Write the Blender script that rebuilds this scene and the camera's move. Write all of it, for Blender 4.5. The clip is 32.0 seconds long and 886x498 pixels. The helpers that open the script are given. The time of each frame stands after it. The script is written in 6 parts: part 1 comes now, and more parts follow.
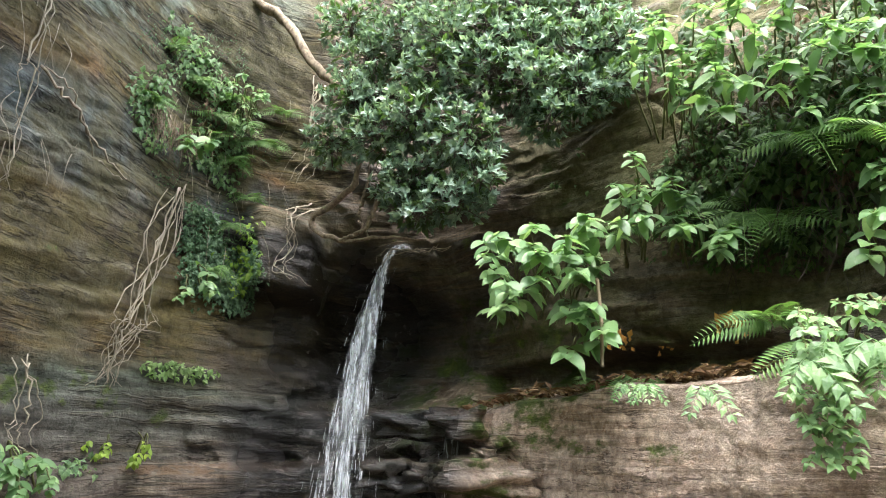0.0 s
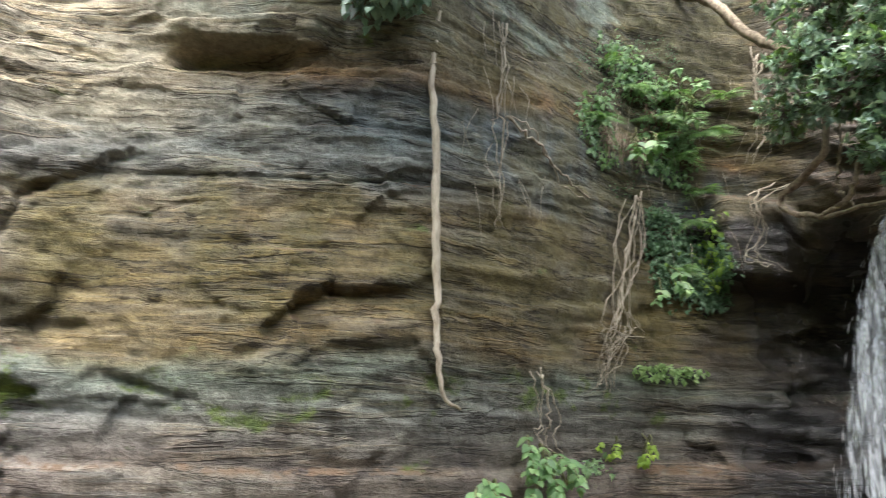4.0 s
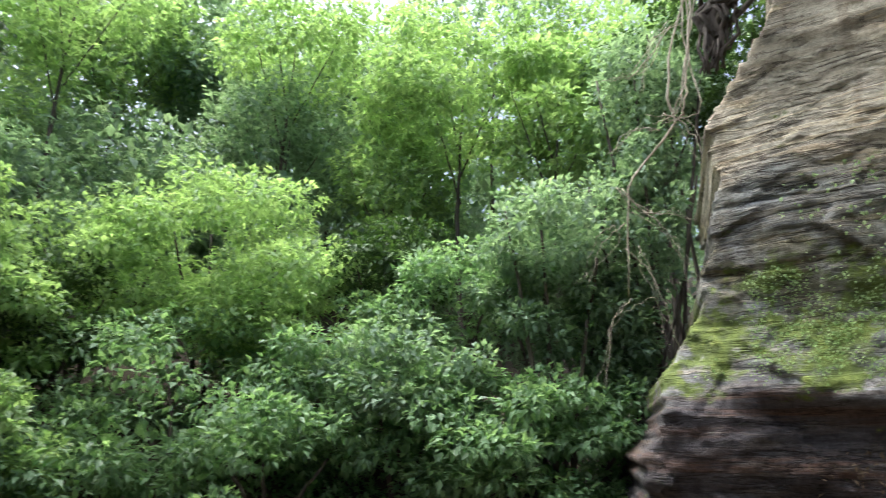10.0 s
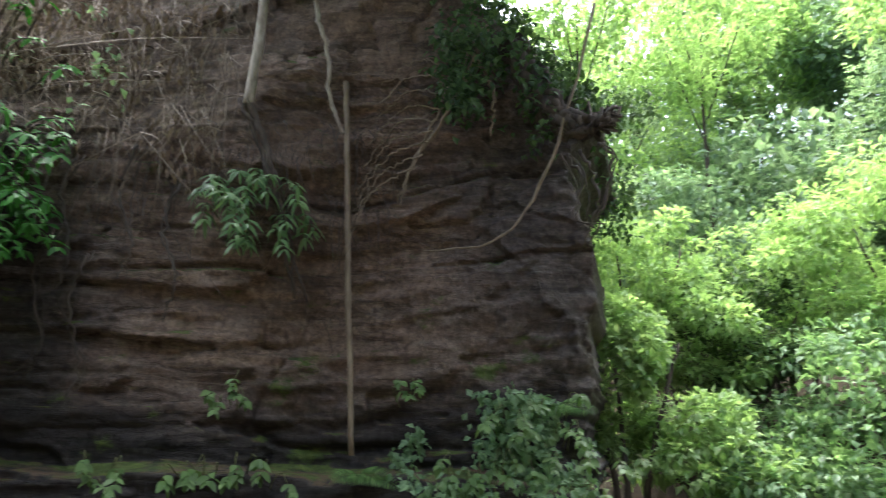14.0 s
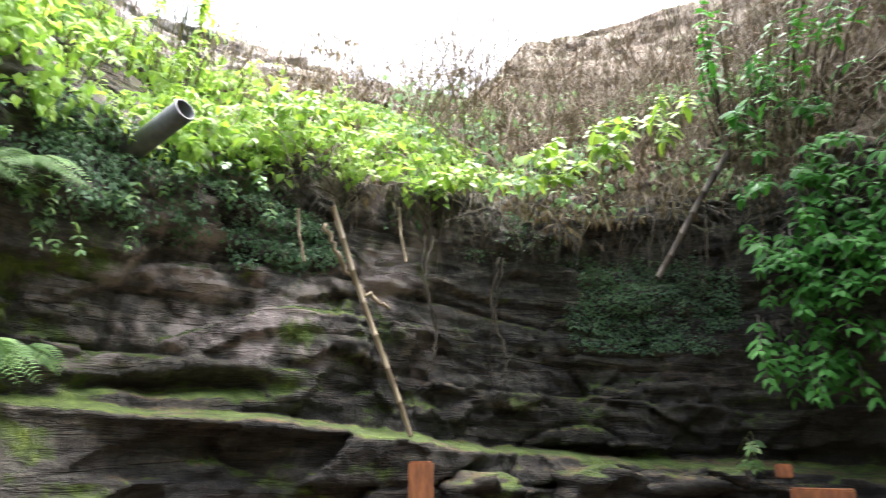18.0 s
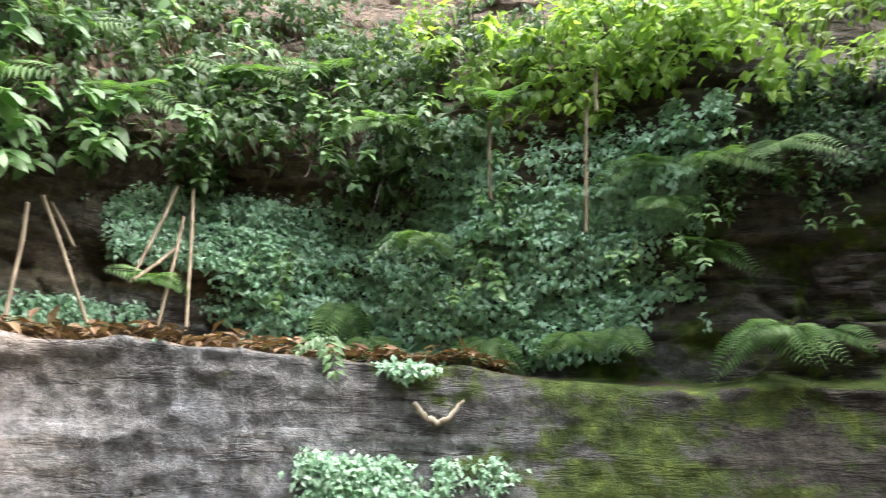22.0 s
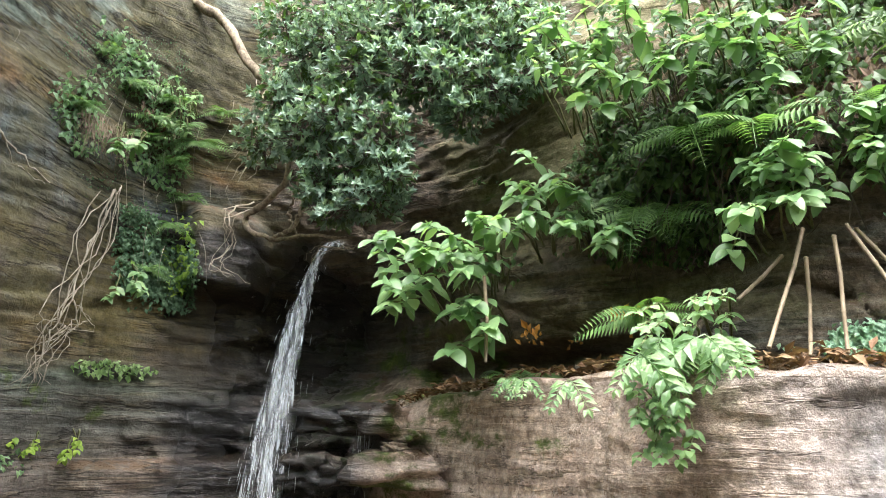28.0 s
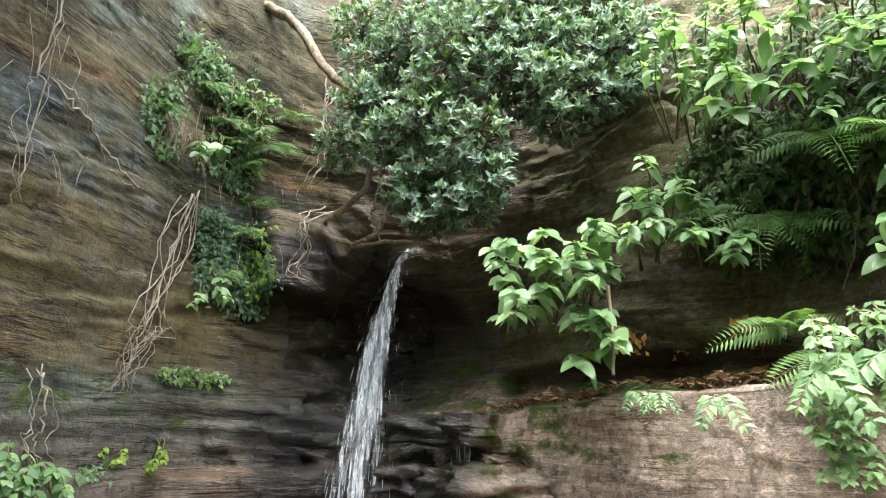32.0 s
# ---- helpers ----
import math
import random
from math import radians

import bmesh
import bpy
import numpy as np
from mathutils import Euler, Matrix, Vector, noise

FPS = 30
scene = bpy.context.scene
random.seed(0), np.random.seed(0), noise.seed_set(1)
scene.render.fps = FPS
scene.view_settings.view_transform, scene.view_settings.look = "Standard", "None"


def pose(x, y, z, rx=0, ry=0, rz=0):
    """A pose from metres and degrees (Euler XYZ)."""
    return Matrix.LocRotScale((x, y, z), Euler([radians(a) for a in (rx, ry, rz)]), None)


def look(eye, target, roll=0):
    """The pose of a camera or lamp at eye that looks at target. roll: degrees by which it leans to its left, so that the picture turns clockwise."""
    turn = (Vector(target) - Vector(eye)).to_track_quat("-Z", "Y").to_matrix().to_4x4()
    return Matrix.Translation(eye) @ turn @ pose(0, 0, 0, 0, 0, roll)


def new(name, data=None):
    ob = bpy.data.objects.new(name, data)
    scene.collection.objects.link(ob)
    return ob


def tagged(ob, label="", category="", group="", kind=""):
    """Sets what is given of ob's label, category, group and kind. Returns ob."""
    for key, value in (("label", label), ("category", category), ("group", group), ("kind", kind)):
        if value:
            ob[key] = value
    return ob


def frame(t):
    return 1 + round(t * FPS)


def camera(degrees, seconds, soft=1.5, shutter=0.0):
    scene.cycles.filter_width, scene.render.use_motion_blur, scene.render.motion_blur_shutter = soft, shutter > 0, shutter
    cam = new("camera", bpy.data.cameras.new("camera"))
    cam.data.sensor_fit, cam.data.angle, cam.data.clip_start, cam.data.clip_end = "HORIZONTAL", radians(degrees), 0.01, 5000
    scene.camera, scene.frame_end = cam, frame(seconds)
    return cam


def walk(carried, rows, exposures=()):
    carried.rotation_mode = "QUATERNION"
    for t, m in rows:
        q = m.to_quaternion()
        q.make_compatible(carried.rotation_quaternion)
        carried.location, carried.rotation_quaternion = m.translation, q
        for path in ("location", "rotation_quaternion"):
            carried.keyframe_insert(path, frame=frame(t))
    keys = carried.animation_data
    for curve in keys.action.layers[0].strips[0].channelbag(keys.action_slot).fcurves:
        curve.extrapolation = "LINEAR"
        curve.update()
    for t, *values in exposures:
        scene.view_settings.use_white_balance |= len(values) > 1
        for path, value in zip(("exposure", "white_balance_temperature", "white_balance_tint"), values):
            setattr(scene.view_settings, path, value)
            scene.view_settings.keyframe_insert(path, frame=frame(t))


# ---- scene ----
# All places below are given round the middle of the gorge: a bearing in degrees (to the left of +y),
# a level distance r and a height z, in metres.
cam = camera(64.21, 32.0, soft=0.95, shutter=0.4)
PATH = [
    (0, -0.196, 0.228, 1.595, -2.55, 16.04, 1.73),
    (0.5, -0.258, 0.227, 1.590, -1.28, 15.92, 1.69),
    (1, -0.278, 0.242, 1.587, 2.16, 15.80, 1.67),
    (1.5, -0.275, 0.260, 1.592, 6.71, 15.65, 1.63),
    (2, -0.278, 0.268, 1.598, 11.78, 15.49, 1.64),
    (2.5, -0.277, 0.269, 1.599, 16.86, 15.40, 1.58),
    (4.5, -0.360, 0.137, 1.634, 40.38, 14.57, 1.24),
    (5, -0.332, 0.106, 1.639, 47.11, 14.44, 1.07),
    (5.5, -0.280, 0.095, 1.639, 53.31, 14.40, 0.93),
    (6, -0.208, 0.090, 1.635, 60.13, 14.39, 0.78),
    (6.5, -0.120, 0.098, 1.625, 67.25, 14.49, 0.65),
    (7, -0.037, 0.106, 1.618, 74.84, 14.57, 0.53),
    (7.5, 0.051, 0.132, 1.612, 82.58, 14.66, 0.49),
    (8, 0.140, 0.121, 1.600, 89.28, 14.75, 0.37),
    (8.5, 0.192, 0.097, 1.578, 96.38, 14.85, 0.32),
    (9, 0.212, 0.089, 1.552, 103.08, 14.94, 0.35),
    (9.5, 0.199, 0.081, 1.534, 109.78, 15.05, 0.36),
    (10, 0.195, 0.064, 1.520, 116.13, 15.09, 0.34),
    (10.5, 0.218, 0.051, 1.489, 122.56, 15.20, 0.20),
    (11, 0.222, 0.035, 1.486, 128.94, 15.29, 0.06),
    (11.5, 0.223, 0.044, 1.495, 135.48, 15.31, -0.02),
    (12, 0.243, 0.071, 1.508, 142.05, 15.30, -0.06),
    (12.5, 0.267, 0.105, 1.527, 148.67, 15.25, -0.14),
    (13, 0.281, 0.130, 1.557, 155.24, 15.23, -0.17),
    (13.5, 0.287, 0.161, 1.585, 161.92, 15.27, -0.05),
    (15.5, 0.296, 0.310, 1.661, 193.01, 15.19, 0.03),
    (16, 0.311, 0.343, 1.667, 201.11, 15.26, -0.04),
    (16.5, 0.338, 0.383, 1.666, 209.21, 15.35, -0.03),
    (17, 0.375, 0.413, 1.663, 217.17, 15.51, -0.03),
    (17.5, 0.408, 0.436, 1.645, 225.28, 15.76, -0.04),
    (18, 0.454, 0.461, 1.620, 233.33, 16.12, -0.04),
    (18.5, 0.508, 0.504, 1.614, 241.24, 16.36, 0.05),
    (19, 0.527, 0.559, 1.620, 249.22, 16.38, 0.09),
    (19.5, 0.522, 0.572, 1.622, 257.32, 16.37, 0.32),
    (20, 0.499, 0.500, 1.621, 265.00, 16.22, 0.53),
    (20.5, 0.499, 0.367, 1.611, 273.01, 15.98, 0.69),
    (21, 0.549, 0.225, 1.593, 281.25, 15.89, 0.91),
    (21.5, 0.614, 0.117, 1.573, 289.80, 15.77, 1.00),
    (22, 0.661, 0.071, 1.565, 297.90, 15.36, 1.02),
    (22.5, 0.670, 0.064, 1.562, 305.48, 15.09, 1.06),
    (23, 0.675, 0.083, 1.571, 313.26, 14.91, 0.99),
    (23.5, 0.672, 0.106, 1.575, 321.13, 14.86, 0.98),
    (24, 0.637, 0.111, 1.577, 328.78, 14.91, 1.00),
    (24.5, 0.619, 0.099, 1.583, 336.41, 14.92, 1.06),
    (25, 0.619, 0.092, 1.595, 343.62, 14.93, 1.11),
    (25.5, 0.612, 0.078, 1.606, 350.14, 14.91, 1.10),
    (26, 0.608, 0.069, 1.617, 356.12, 14.90, 1.14),
    (26.5, 0.623, 0.073, 1.621, 358.87, 15.03, 1.25),
    (28.5, 0.601, 0.124, 1.661, 358.96, 15.25, 1.33),
    (29, 0.571, 0.140, 1.681, 359.12, 15.20, 1.34),
    (29.5, 0.518, 0.158, 1.695, 359.26, 15.18, 1.33),
    (30, 0.428, 0.172, 1.706, 359.36, 15.19, 1.39),
    (30.5, 0.315, 0.193, 1.703, 359.40, 15.29, 1.42),
    (31, 0.176, 0.210, 1.698, 359.34, 15.37, 1.50),
    (31.5, 0.035, 0.228, 1.692, 359.34, 15.45, 1.57),
    (32, -0.102, 0.238, 1.689, 359.39, 15.48, 1.60),
]


def ahead(yaw, pitch):
    a, p = radians(yaw), radians(pitch)
    return Vector((-math.sin(a) * math.cos(p), math.cos(a) * math.cos(p), math.sin(p)))


walk(cam, [(t, look((x, y, z), Vector((x, y, z)) + ahead(yaw, pitch), roll)) for t, x, y, z, yaw, pitch, roll in PATH],
     exposures=[(t, stops, 5600 if 8 < t < 14 else 5850, 8) for t, stops in ((0, 2.6), (2.5, 2.5), (5, 2.2), (6, 2.1), (7.5, 1.85), (9, 1.65), (11, 1.7), (12.5, 1.8), (13.5, 2.1), (15.5, 4.0), (16.2, 4.0), (17.5, 3.4), (19, 2.65), (21, 2.5), (23, 2.0), (24.5, 2.15), (26, 2.5), (32, 2.65))])

# ---- sky and sun ----
world = bpy.data.worlds.new("sky")
scene.world = world
world.use_nodes = True
wn = world.node_tree.nodes
sky = wn.new("ShaderNodeTexSky")
sky.sky_type, sky.sun_disc = "NISHITA", False
sky.sun_elevation, sky.sun_rotation = radians(72), radians(172)
sky.air_density, sky.dust_density, sky.ozone_density = 0.5, 10.0, 0.4
wn["Background"].inputs[1].default_value = 0.15
world.node_tree.links.new(sky.outputs[0], wn["Background"].inputs[0])
sun = new("sun", bpy.data.lights.new("sun", "SUN"))
sun.data.energy, sun.data.angle, sun.data.color = 1.5, radians(110), (1.0, 0.98, 0.94)
sun.matrix_world = look((10.0 * math.sin(radians(172)), 10.0 * math.cos(radians(172)), 30.8), (0, 0, 0))


# ---- materials ----
class Nodes:
    """A short way to write node trees."""

    def __init__(self, name):
        self.mat = bpy.data.materials.new(name)
        self.mat.use_nodes = True
        self.t = self.mat.node_tree
        self.n = self.t.nodes
        self.n.clear()
        self.out = self.n.new("ShaderNodeOutputMaterial")

    def put(self, node, k, v):
        if v is None:
            return
        if isinstance(v, bpy.types.NodeSocket):
            self.t.links.new(v, node.inputs[k])
        else:
            if isinstance(v, tuple) and len(v) == 3 and node.inputs[k].type == "RGBA":
                v = (*v, 1.0)
            node.inputs[k].default_value = v

    def pos(self):
        return self.n.new("ShaderNodeNewGeometry").outputs["Position"]

    def normal(self):
        return self.n.new("ShaderNodeNewGeometry").outputs["Normal"]

    def island(self):
        return self.n.new("ShaderNodeNewGeometry").outputs["Random Per Island"]

    def rand(self):
        return self.n.new("ShaderNodeObjectInfo").outputs["Random"]

    def obj(self):
        return self.n.new("ShaderNodeTexCoord").outputs["Object"]

    def scaled(self, v, s):
        m = self.n.new("ShaderNodeMapping")
        self.put(m, 0, v)
        m.inputs["Scale"].default_value = s
        return m.outputs[0]

    def noise(self, v, scale, detail=4.0, rough=0.55, dist=0.0):
        m = self.n.new("ShaderNodeTexNoise")
        self.put(m, "Vector", v)
        m.inputs["Scale"].default_value, m.inputs["Detail"].default_value = scale, detail
        m.inputs["Roughness"].default_value, m.inputs["Distortion"].default_value = rough, dist
        return m.outputs["Fac"]

    def math(self, op, a, b=None, c=None):
        m = self.n.new("ShaderNodeMath")
        m.operation = op
        for k, v in enumerate((a, b, c)):
            self.put(m, k, v)
        return m.outputs[0]

    def span(self, v, a, b, c=0.0, d=1.0):
        m = self.n.new("ShaderNodeMapRange")
        m.interpolation_type = "SMOOTHSTEP"
        for k, q in enumerate((v, a, b, c, d)):
            self.put(m, k, q)
        return m.outputs[0]

    def ramp(self, v, stops, hard=False):
        m = self.n.new("ShaderNodeValToRGB")
        m.color_ramp.interpolation = "CONSTANT" if hard else "LINEAR"
        while len(m.color_ramp.elements) < len(stops):
            m.color_ramp.elements.new(0.5)
        for e, (p, c) in zip(m.color_ramp.elements, stops):
            e.position = p
            e.color = (*c, 1.0) if isinstance(c, tuple) else (c, c, c, 1.0)
        self.put(m, 0, v)
        return m.outputs[0]

    def mix(self, f, a, b, how="MIX"):
        m = self.n.new("ShaderNodeMix")
        m.data_type, m.blend_type = "RGBA", how
        self.put(m, 0, f)
        self.put(m, 6, a)
        self.put(m, 7, b)
        return m.outputs[2]

    def parts(self, v):
        m = self.n.new("ShaderNodeSeparateXYZ")
        self.put(m, 0, v)
        return m.outputs

    def bump(self, h, strength, dist, normal=None):
        m = self.n.new("ShaderNodeBump")
        self.put(m, "Height", h)
        m.inputs["Strength"].default_value, m.inputs["Distance"].default_value = strength, dist
        if normal is not None:
            self.put(m, "Normal", normal)
        return m.outputs[0]

    def surface(self, colour, rough=0.8, normal=None, spec=0.5, alpha=None, trans=None):
        p = self.n.new("ShaderNodeBsdfPrincipled")
        self.put(p, "Base Color", colour)
        self.put(p, "Roughness", rough)
        self.put(p, "Specular IOR Level", spec)
        self.put(p, "Alpha", alpha)
        self.put(p, "Transmission Weight", trans)
        if normal is not None:
            self.put(p, "Normal", normal)
        return p.outputs[0]

    def done(self, shader):
        self.t.links.new(shader, self.out.inputs[0])
        return self.mat


def rock_material():
    k = Nodes("layered_rock")
    p = k.pos()
    x, y, z = k.parts(p)
    bearing = k.math("DEGREES", k.math("ARCTAN2", k.math("MULTIPLY", x, -1.0), y))
    bearing = k.math("SUBTRACT", bearing, k.math("MULTIPLY", k.math("GREATER_THAN", bearing, 125.0), 360.0))
    # back from true bearings and heights to those of the plan
    along = k.math("DIVIDE", k.math("ADD", bearing, 202.0), 300.0)
    turn = k.ramp(along, [((b + t + 202.0) / 300.0, 0.5 + t / 20.0) for b, t in ((-200, 5.3), (-186, 6.0), (-152, 6.2), (-123, 5.4), (-102, 4.7), (-89, 4.0), (-78, 3.0), (-61, 1.6), (-42, 0.7), (-34, 0.2), (-24, 0.8), (-4, 0.5), (10, -0.55), (21, -0.7), (36, 0.1), (70, 0.5), (94, 1.7))])
    bearing = k.math("SUBTRACT", bearing, k.math("MULTIPLY", k.math("SUBTRACT", turn, 0.5), 20.0))
    tall = k.ramp(along, [((b + 202.0) / 300.0, v / 2.0) for b, v in ((-190, 1.0), (-136, 0.99), (-97, 0.955), (-75, 0.95), (-47, 1.04), (-34, 0.98), (-23, 0.9), (-3.5, 0.86), (3, 0.95), (13.4, 1.1), (20.3, 1.15), (36, 1.0), (60, 0.96), (79, 1.05), (89, 1.07))])
    lift = k.ramp(along, [((b + 202.0) / 300.0, v) for b, v in ((-180, 0.0), (-150, 0.1), (-118, 0.16), (-75, 0.11), (-47, 0.08), (-34, 0.02), (10, 0.03), (36, 0.0))])
    z = k.math("ADD", k.math("DIVIDE", k.math("SUBTRACT", k.math("SUBTRACT", z, lift), 1.6), k.math("MULTIPLY", tall, 2.0)), 1.6)
    warp = k.noise(p, 0.7, 3)
    bearing = k.math("ADD", bearing, k.math("MULTIPLY", k.math("SUBTRACT", warp, 0.5), 22.0))
    zz = k.math("ADD", z, k.math("MULTIPLY", k.math("SUBTRACT", k.noise(p, 1.3, 4), 0.5), 0.7))
    band = k.noise(k.scaled(p, (0.35, 0.35, 5.0)), 1.0, 7, 0.62, 0.35)
    thin = k.noise(k.scaled(p, (2.2, 2.2, 13.0)), 1.0, 6, 0.65, 0.6)
    big = k.noise(k.scaled(p, (0.8, 0.8, 1.7)), 1.0, 5, 0.6)
    grain = k.noise(p, 55.0, 4, 0.7)
    mid = k.noise(p, 9.0, 5, 0.65)
    sand = k.ramp(band, [(0.30, (0.075, 0.05, 0.028)), (0.42, (0.19, 0.135, 0.065)), (0.5, (0.27, 0.215, 0.12)), (0.56, (0.23, 0.225, 0.19)), (0.63, (0.16, 0.115, 0.055)), (0.72, (0.34, 0.28, 0.18))])
    slate = k.ramp(band, [(0.3, (0.045, 0.04, 0.036)), (0.45, (0.14, 0.145, 0.14)), (0.53, (0.21, 0.225, 0.22)), (0.6, (0.12, 0.10, 0.075)), (0.7, (0.25, 0.255, 0.24))])
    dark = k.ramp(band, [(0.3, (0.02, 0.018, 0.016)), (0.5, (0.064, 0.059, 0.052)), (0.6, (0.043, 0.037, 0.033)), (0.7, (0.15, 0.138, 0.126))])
    earth = k.ramp(band, [(0.3, (0.07, 0.049, 0.032)), (0.5, (0.2, 0.143, 0.098)), (0.6, (0.25, 0.18, 0.126)), (0.7, (0.13, 0.092, 0.06))])
    pale = k.ramp(band, [(0.3, (0.27, 0.205, 0.125)), (0.45, (0.41, 0.345, 0.235)), (0.55, (0.50, 0.435, 0.315)), (0.62, (0.34, 0.275, 0.175)), (0.7, (0.52, 0.455, 0.345))])
    wet = k.ramp(band, [(0.3, (0.085, 0.076, 0.066)), (0.45, (0.18, 0.17, 0.157)), (0.54, (0.25, 0.245, 0.238)), (0.6, (0.13, 0.115, 0.098)), (0.72, (0.35, 0.35, 0.345))])
    stripe = k.noise(k.scaled(p, (0.22, 0.22, 2.3)), 1.0, 5, 0.6, 0.5)
    col = k.mix(k.math("MULTIPLY", k.span(stripe, 0.44, 0.56), k.span(big, 0.3, 0.55, 0.4, 1.0)), sand, slate)
    # the beds of the west cliff, from the foot up
    zt = k.math("ADD", z, k.math("MULTIPLY", k.math("SUBTRACT", k.noise(k.scaled(p, (0.6, 0.6, 1.5)), 1.0, 5, 0.65), 0.5), 0.55))
    bed = k.ramp(k.math("DIVIDE", k.math("SUBTRACT", zt, 1.0), 4.0), [
        (0.10, (0.19, 0.15, 0.125)), (0.19, (0.17, 0.17, 0.15)), (0.25, (0.15, 0.17, 0.13)), (0.29, (0.17, 0.125, 0.055)), (0.40, (0.22, 0.165, 0.07)), (0.47, (0.15, 0.115, 0.05)), (0.52, (0.25, 0.18, 0.08)),
        (0.57, (0.16, 0.17, 0.16)), (0.60, (0.20, 0.21, 0.20)), (0.64, (0.14, 0.17, 0.18)), (0.72, (0.13, 0.155, 0.165)), (0.755, (0.27, 0.16, 0.07)), (0.80, (0.17, 0.14, 0.075)), (0.92, (0.21, 0.19, 0.12))])
    bed = k.mix(1.0, bed, k.ramp(band, [(0.3, 0.3), (0.42, 0.75), (0.48, 0.95), (0.53, 1.4), (0.57, 0.65), (0.63, 1.0), (0.7, 1.7)]), "MULTIPLY")
    bed = k.mix(k.span(big, 0.45, 0.62, 0.0, 0.5), bed, k.mix(0.5, sand, slate))
    col = k.mix(k.span(bearing, 6, 14), col, bed)
    # pale upper cliff, and the grey foot under it
    col = k.mix(k.math("MULTIPLY", k.span(zz, 3.25, 3.75), k.span(bearing, 44, 62)), col, pale)
    ashen = k.ramp(band, [(0.3, (0.15, 0.145, 0.13)), (0.5, (0.37, 0.36, 0.335)), (0.6, (0.25, 0.23, 0.20)), (0.7, (0.48, 0.47, 0.44))])
    col = k.mix(k.math("MULTIPLY", k.span(zz, 3.4, 3.2), k.span(bearing, 60, 80)), col, ashen)
    # stretch nearest the fall darkened: shade from above put into the rock colour
    col = k.mix(k.math("MULTIPLY", k.span(bearing, 66, 48), k.span(bearing, 2, 12)), col, k.mix(1.0, col, (0.72, 0.71, 0.66), "MULTIPLY"))
    olive = k.math("MULTIPLY", k.math("MULTIPLY", k.span(zz, 2.1, 2.4), k.span(zz, 3.5, 3.1)), k.math("MULTIPLY", k.span(bearing, 10, 16), k.span(k.noise(p, 1.7, 5), 0.40, 0.58)))
    col = k.mix(k.math("MULTIPLY", k.math("MAXIMUM", olive, k.math("MULTIPLY", k.math("MULTIPLY", k.span(bearing, 7, 12), k.span(bearing, 44, 26)), k.math("MULTIPLY", k.span(zz, 2.2, 2.6), k.span(k.noise(p, 2.3, 5), 0.34, 0.56)))), 0.75), col, k.ramp(band, [(0.3, (0.05, 0.042, 0.012)), (0.6, (0.13, 0.105, 0.03)), (0.7, (0.19, 0.15, 0.06))]))
    moist = k.math("MULTIPLY", k.span(zz, 4.0, 4.5), k.math("MULTIPLY", k.span(bearing, 5, 10), k.span(bearing, 25, 18)))
    col = k.mix(k.math("MULTIPLY", moist, 0.8), col, k.ramp(mid, [(0.3, (0.035, 0.03, 0.014)), (0.5, (0.085, 0.075, 0.03)), (0.7, (0.15, 0.14, 0.07))]))
    lichen = k.math("MULTIPLY", k.math("MULTIPLY", k.span(zz, 4.2, 4.7), k.span(bearing, 12, 18)), k.math("MULTIPLY", k.span(bearing, 62, 54), k.span(big, 0.52, 0.62)))
    col = k.mix(k.math("MULTIPLY", lichen, 0.7), col, (0.30, 0.34, 0.27))
    col = k.mix(k.math("MULTIPLY", k.span(zz, 2.05, 1.75), k.span(bearing, 62, 72)), col, k.ramp(band, [(0.3, (0.03, 0.025, 0.026)), (0.5, (0.10, 0.085, 0.085)), (0.58, (0.13, 0.075, 0.055)), (0.7, (0.16, 0.145, 0.145))]))
    # brown wet bank, dark back wall, red earth
    col = k.mix(k.math("MULTIPLY", k.span(bearing, 2, -3), k.span(zz, 2.5, 2.1)), col, wet)
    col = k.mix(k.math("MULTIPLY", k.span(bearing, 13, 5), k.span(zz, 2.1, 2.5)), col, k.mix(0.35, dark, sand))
    col = k.mix(k.span(bearing, -70, -92), col, dark)
    col = k.mix(k.math("MULTIPLY", k.math("MULTIPLY", k.span(bearing, -160, -172), k.span(bearing, -204, -190, 0.15, 1.0)), k.span(zz, 1.5, 2.3)), col, earth)
    duff = k.ramp(mid, [(0.3, (0.05, 0.035, 0.02)), (0.6, (0.16, 0.115, 0.07)), (0.75, (0.24, 0.18, 0.12))])
    col = k.mix(k.math("MULTIPLY", k.math("MULTIPLY", k.span(zz, 3.9, 4.3), k.span(bearing, -92, -112)), k.span(bearing, -188, -172)), col, duff)
    col = k.mix(k.math("MULTIPLY", k.math("MULTIPLY", k.span(zz, 3.1, 3.6), k.span(bearing, -14, -24)), k.span(bearing, -84, -70)), col, duff)
    col = k.mix(k.math("MULTIPLY", k.span(thin, 0.45, 0.7), 0.35), col, k.mix(0.5, col, (0.4, 0.36, 0.3)))
    col = k.mix(k.math("MULTIPLY", k.span(grain, 0.35, 0.65), 0.5), k.mix(1.0, col, (0.72, 0.7, 0.68), "MULTIPLY"), col)
    # thin beds with crisp edges: a dark joint and a paler lip over it
    sheet = k.noise(k.scaled(p, (0.5, 0.5, 5.5)), 1.0, 6, 0.6, 0.3)
    leaf_bed = k.noise(k.scaled(p, (1.6, 1.6, 15.0)), 1.0, 6, 0.7, 0.5)
    firm = k.math("MULTIPLY", k.span(k.noise(p, 0.9, 3), 0.36, 0.52), k.span(k.math("ABSOLUTE", k.math("ADD", bearing, 50.0)), 40.0, 52.0, 0.25, 1.0))
    firm = k.math("MULTIPLY", firm, k.span(bearing, -162, -150, 0.12, 1.0))
    step_a, step_b = k.span(sheet, 0.48, 0.52), k.span(leaf_bed, 0.44, 0.56)
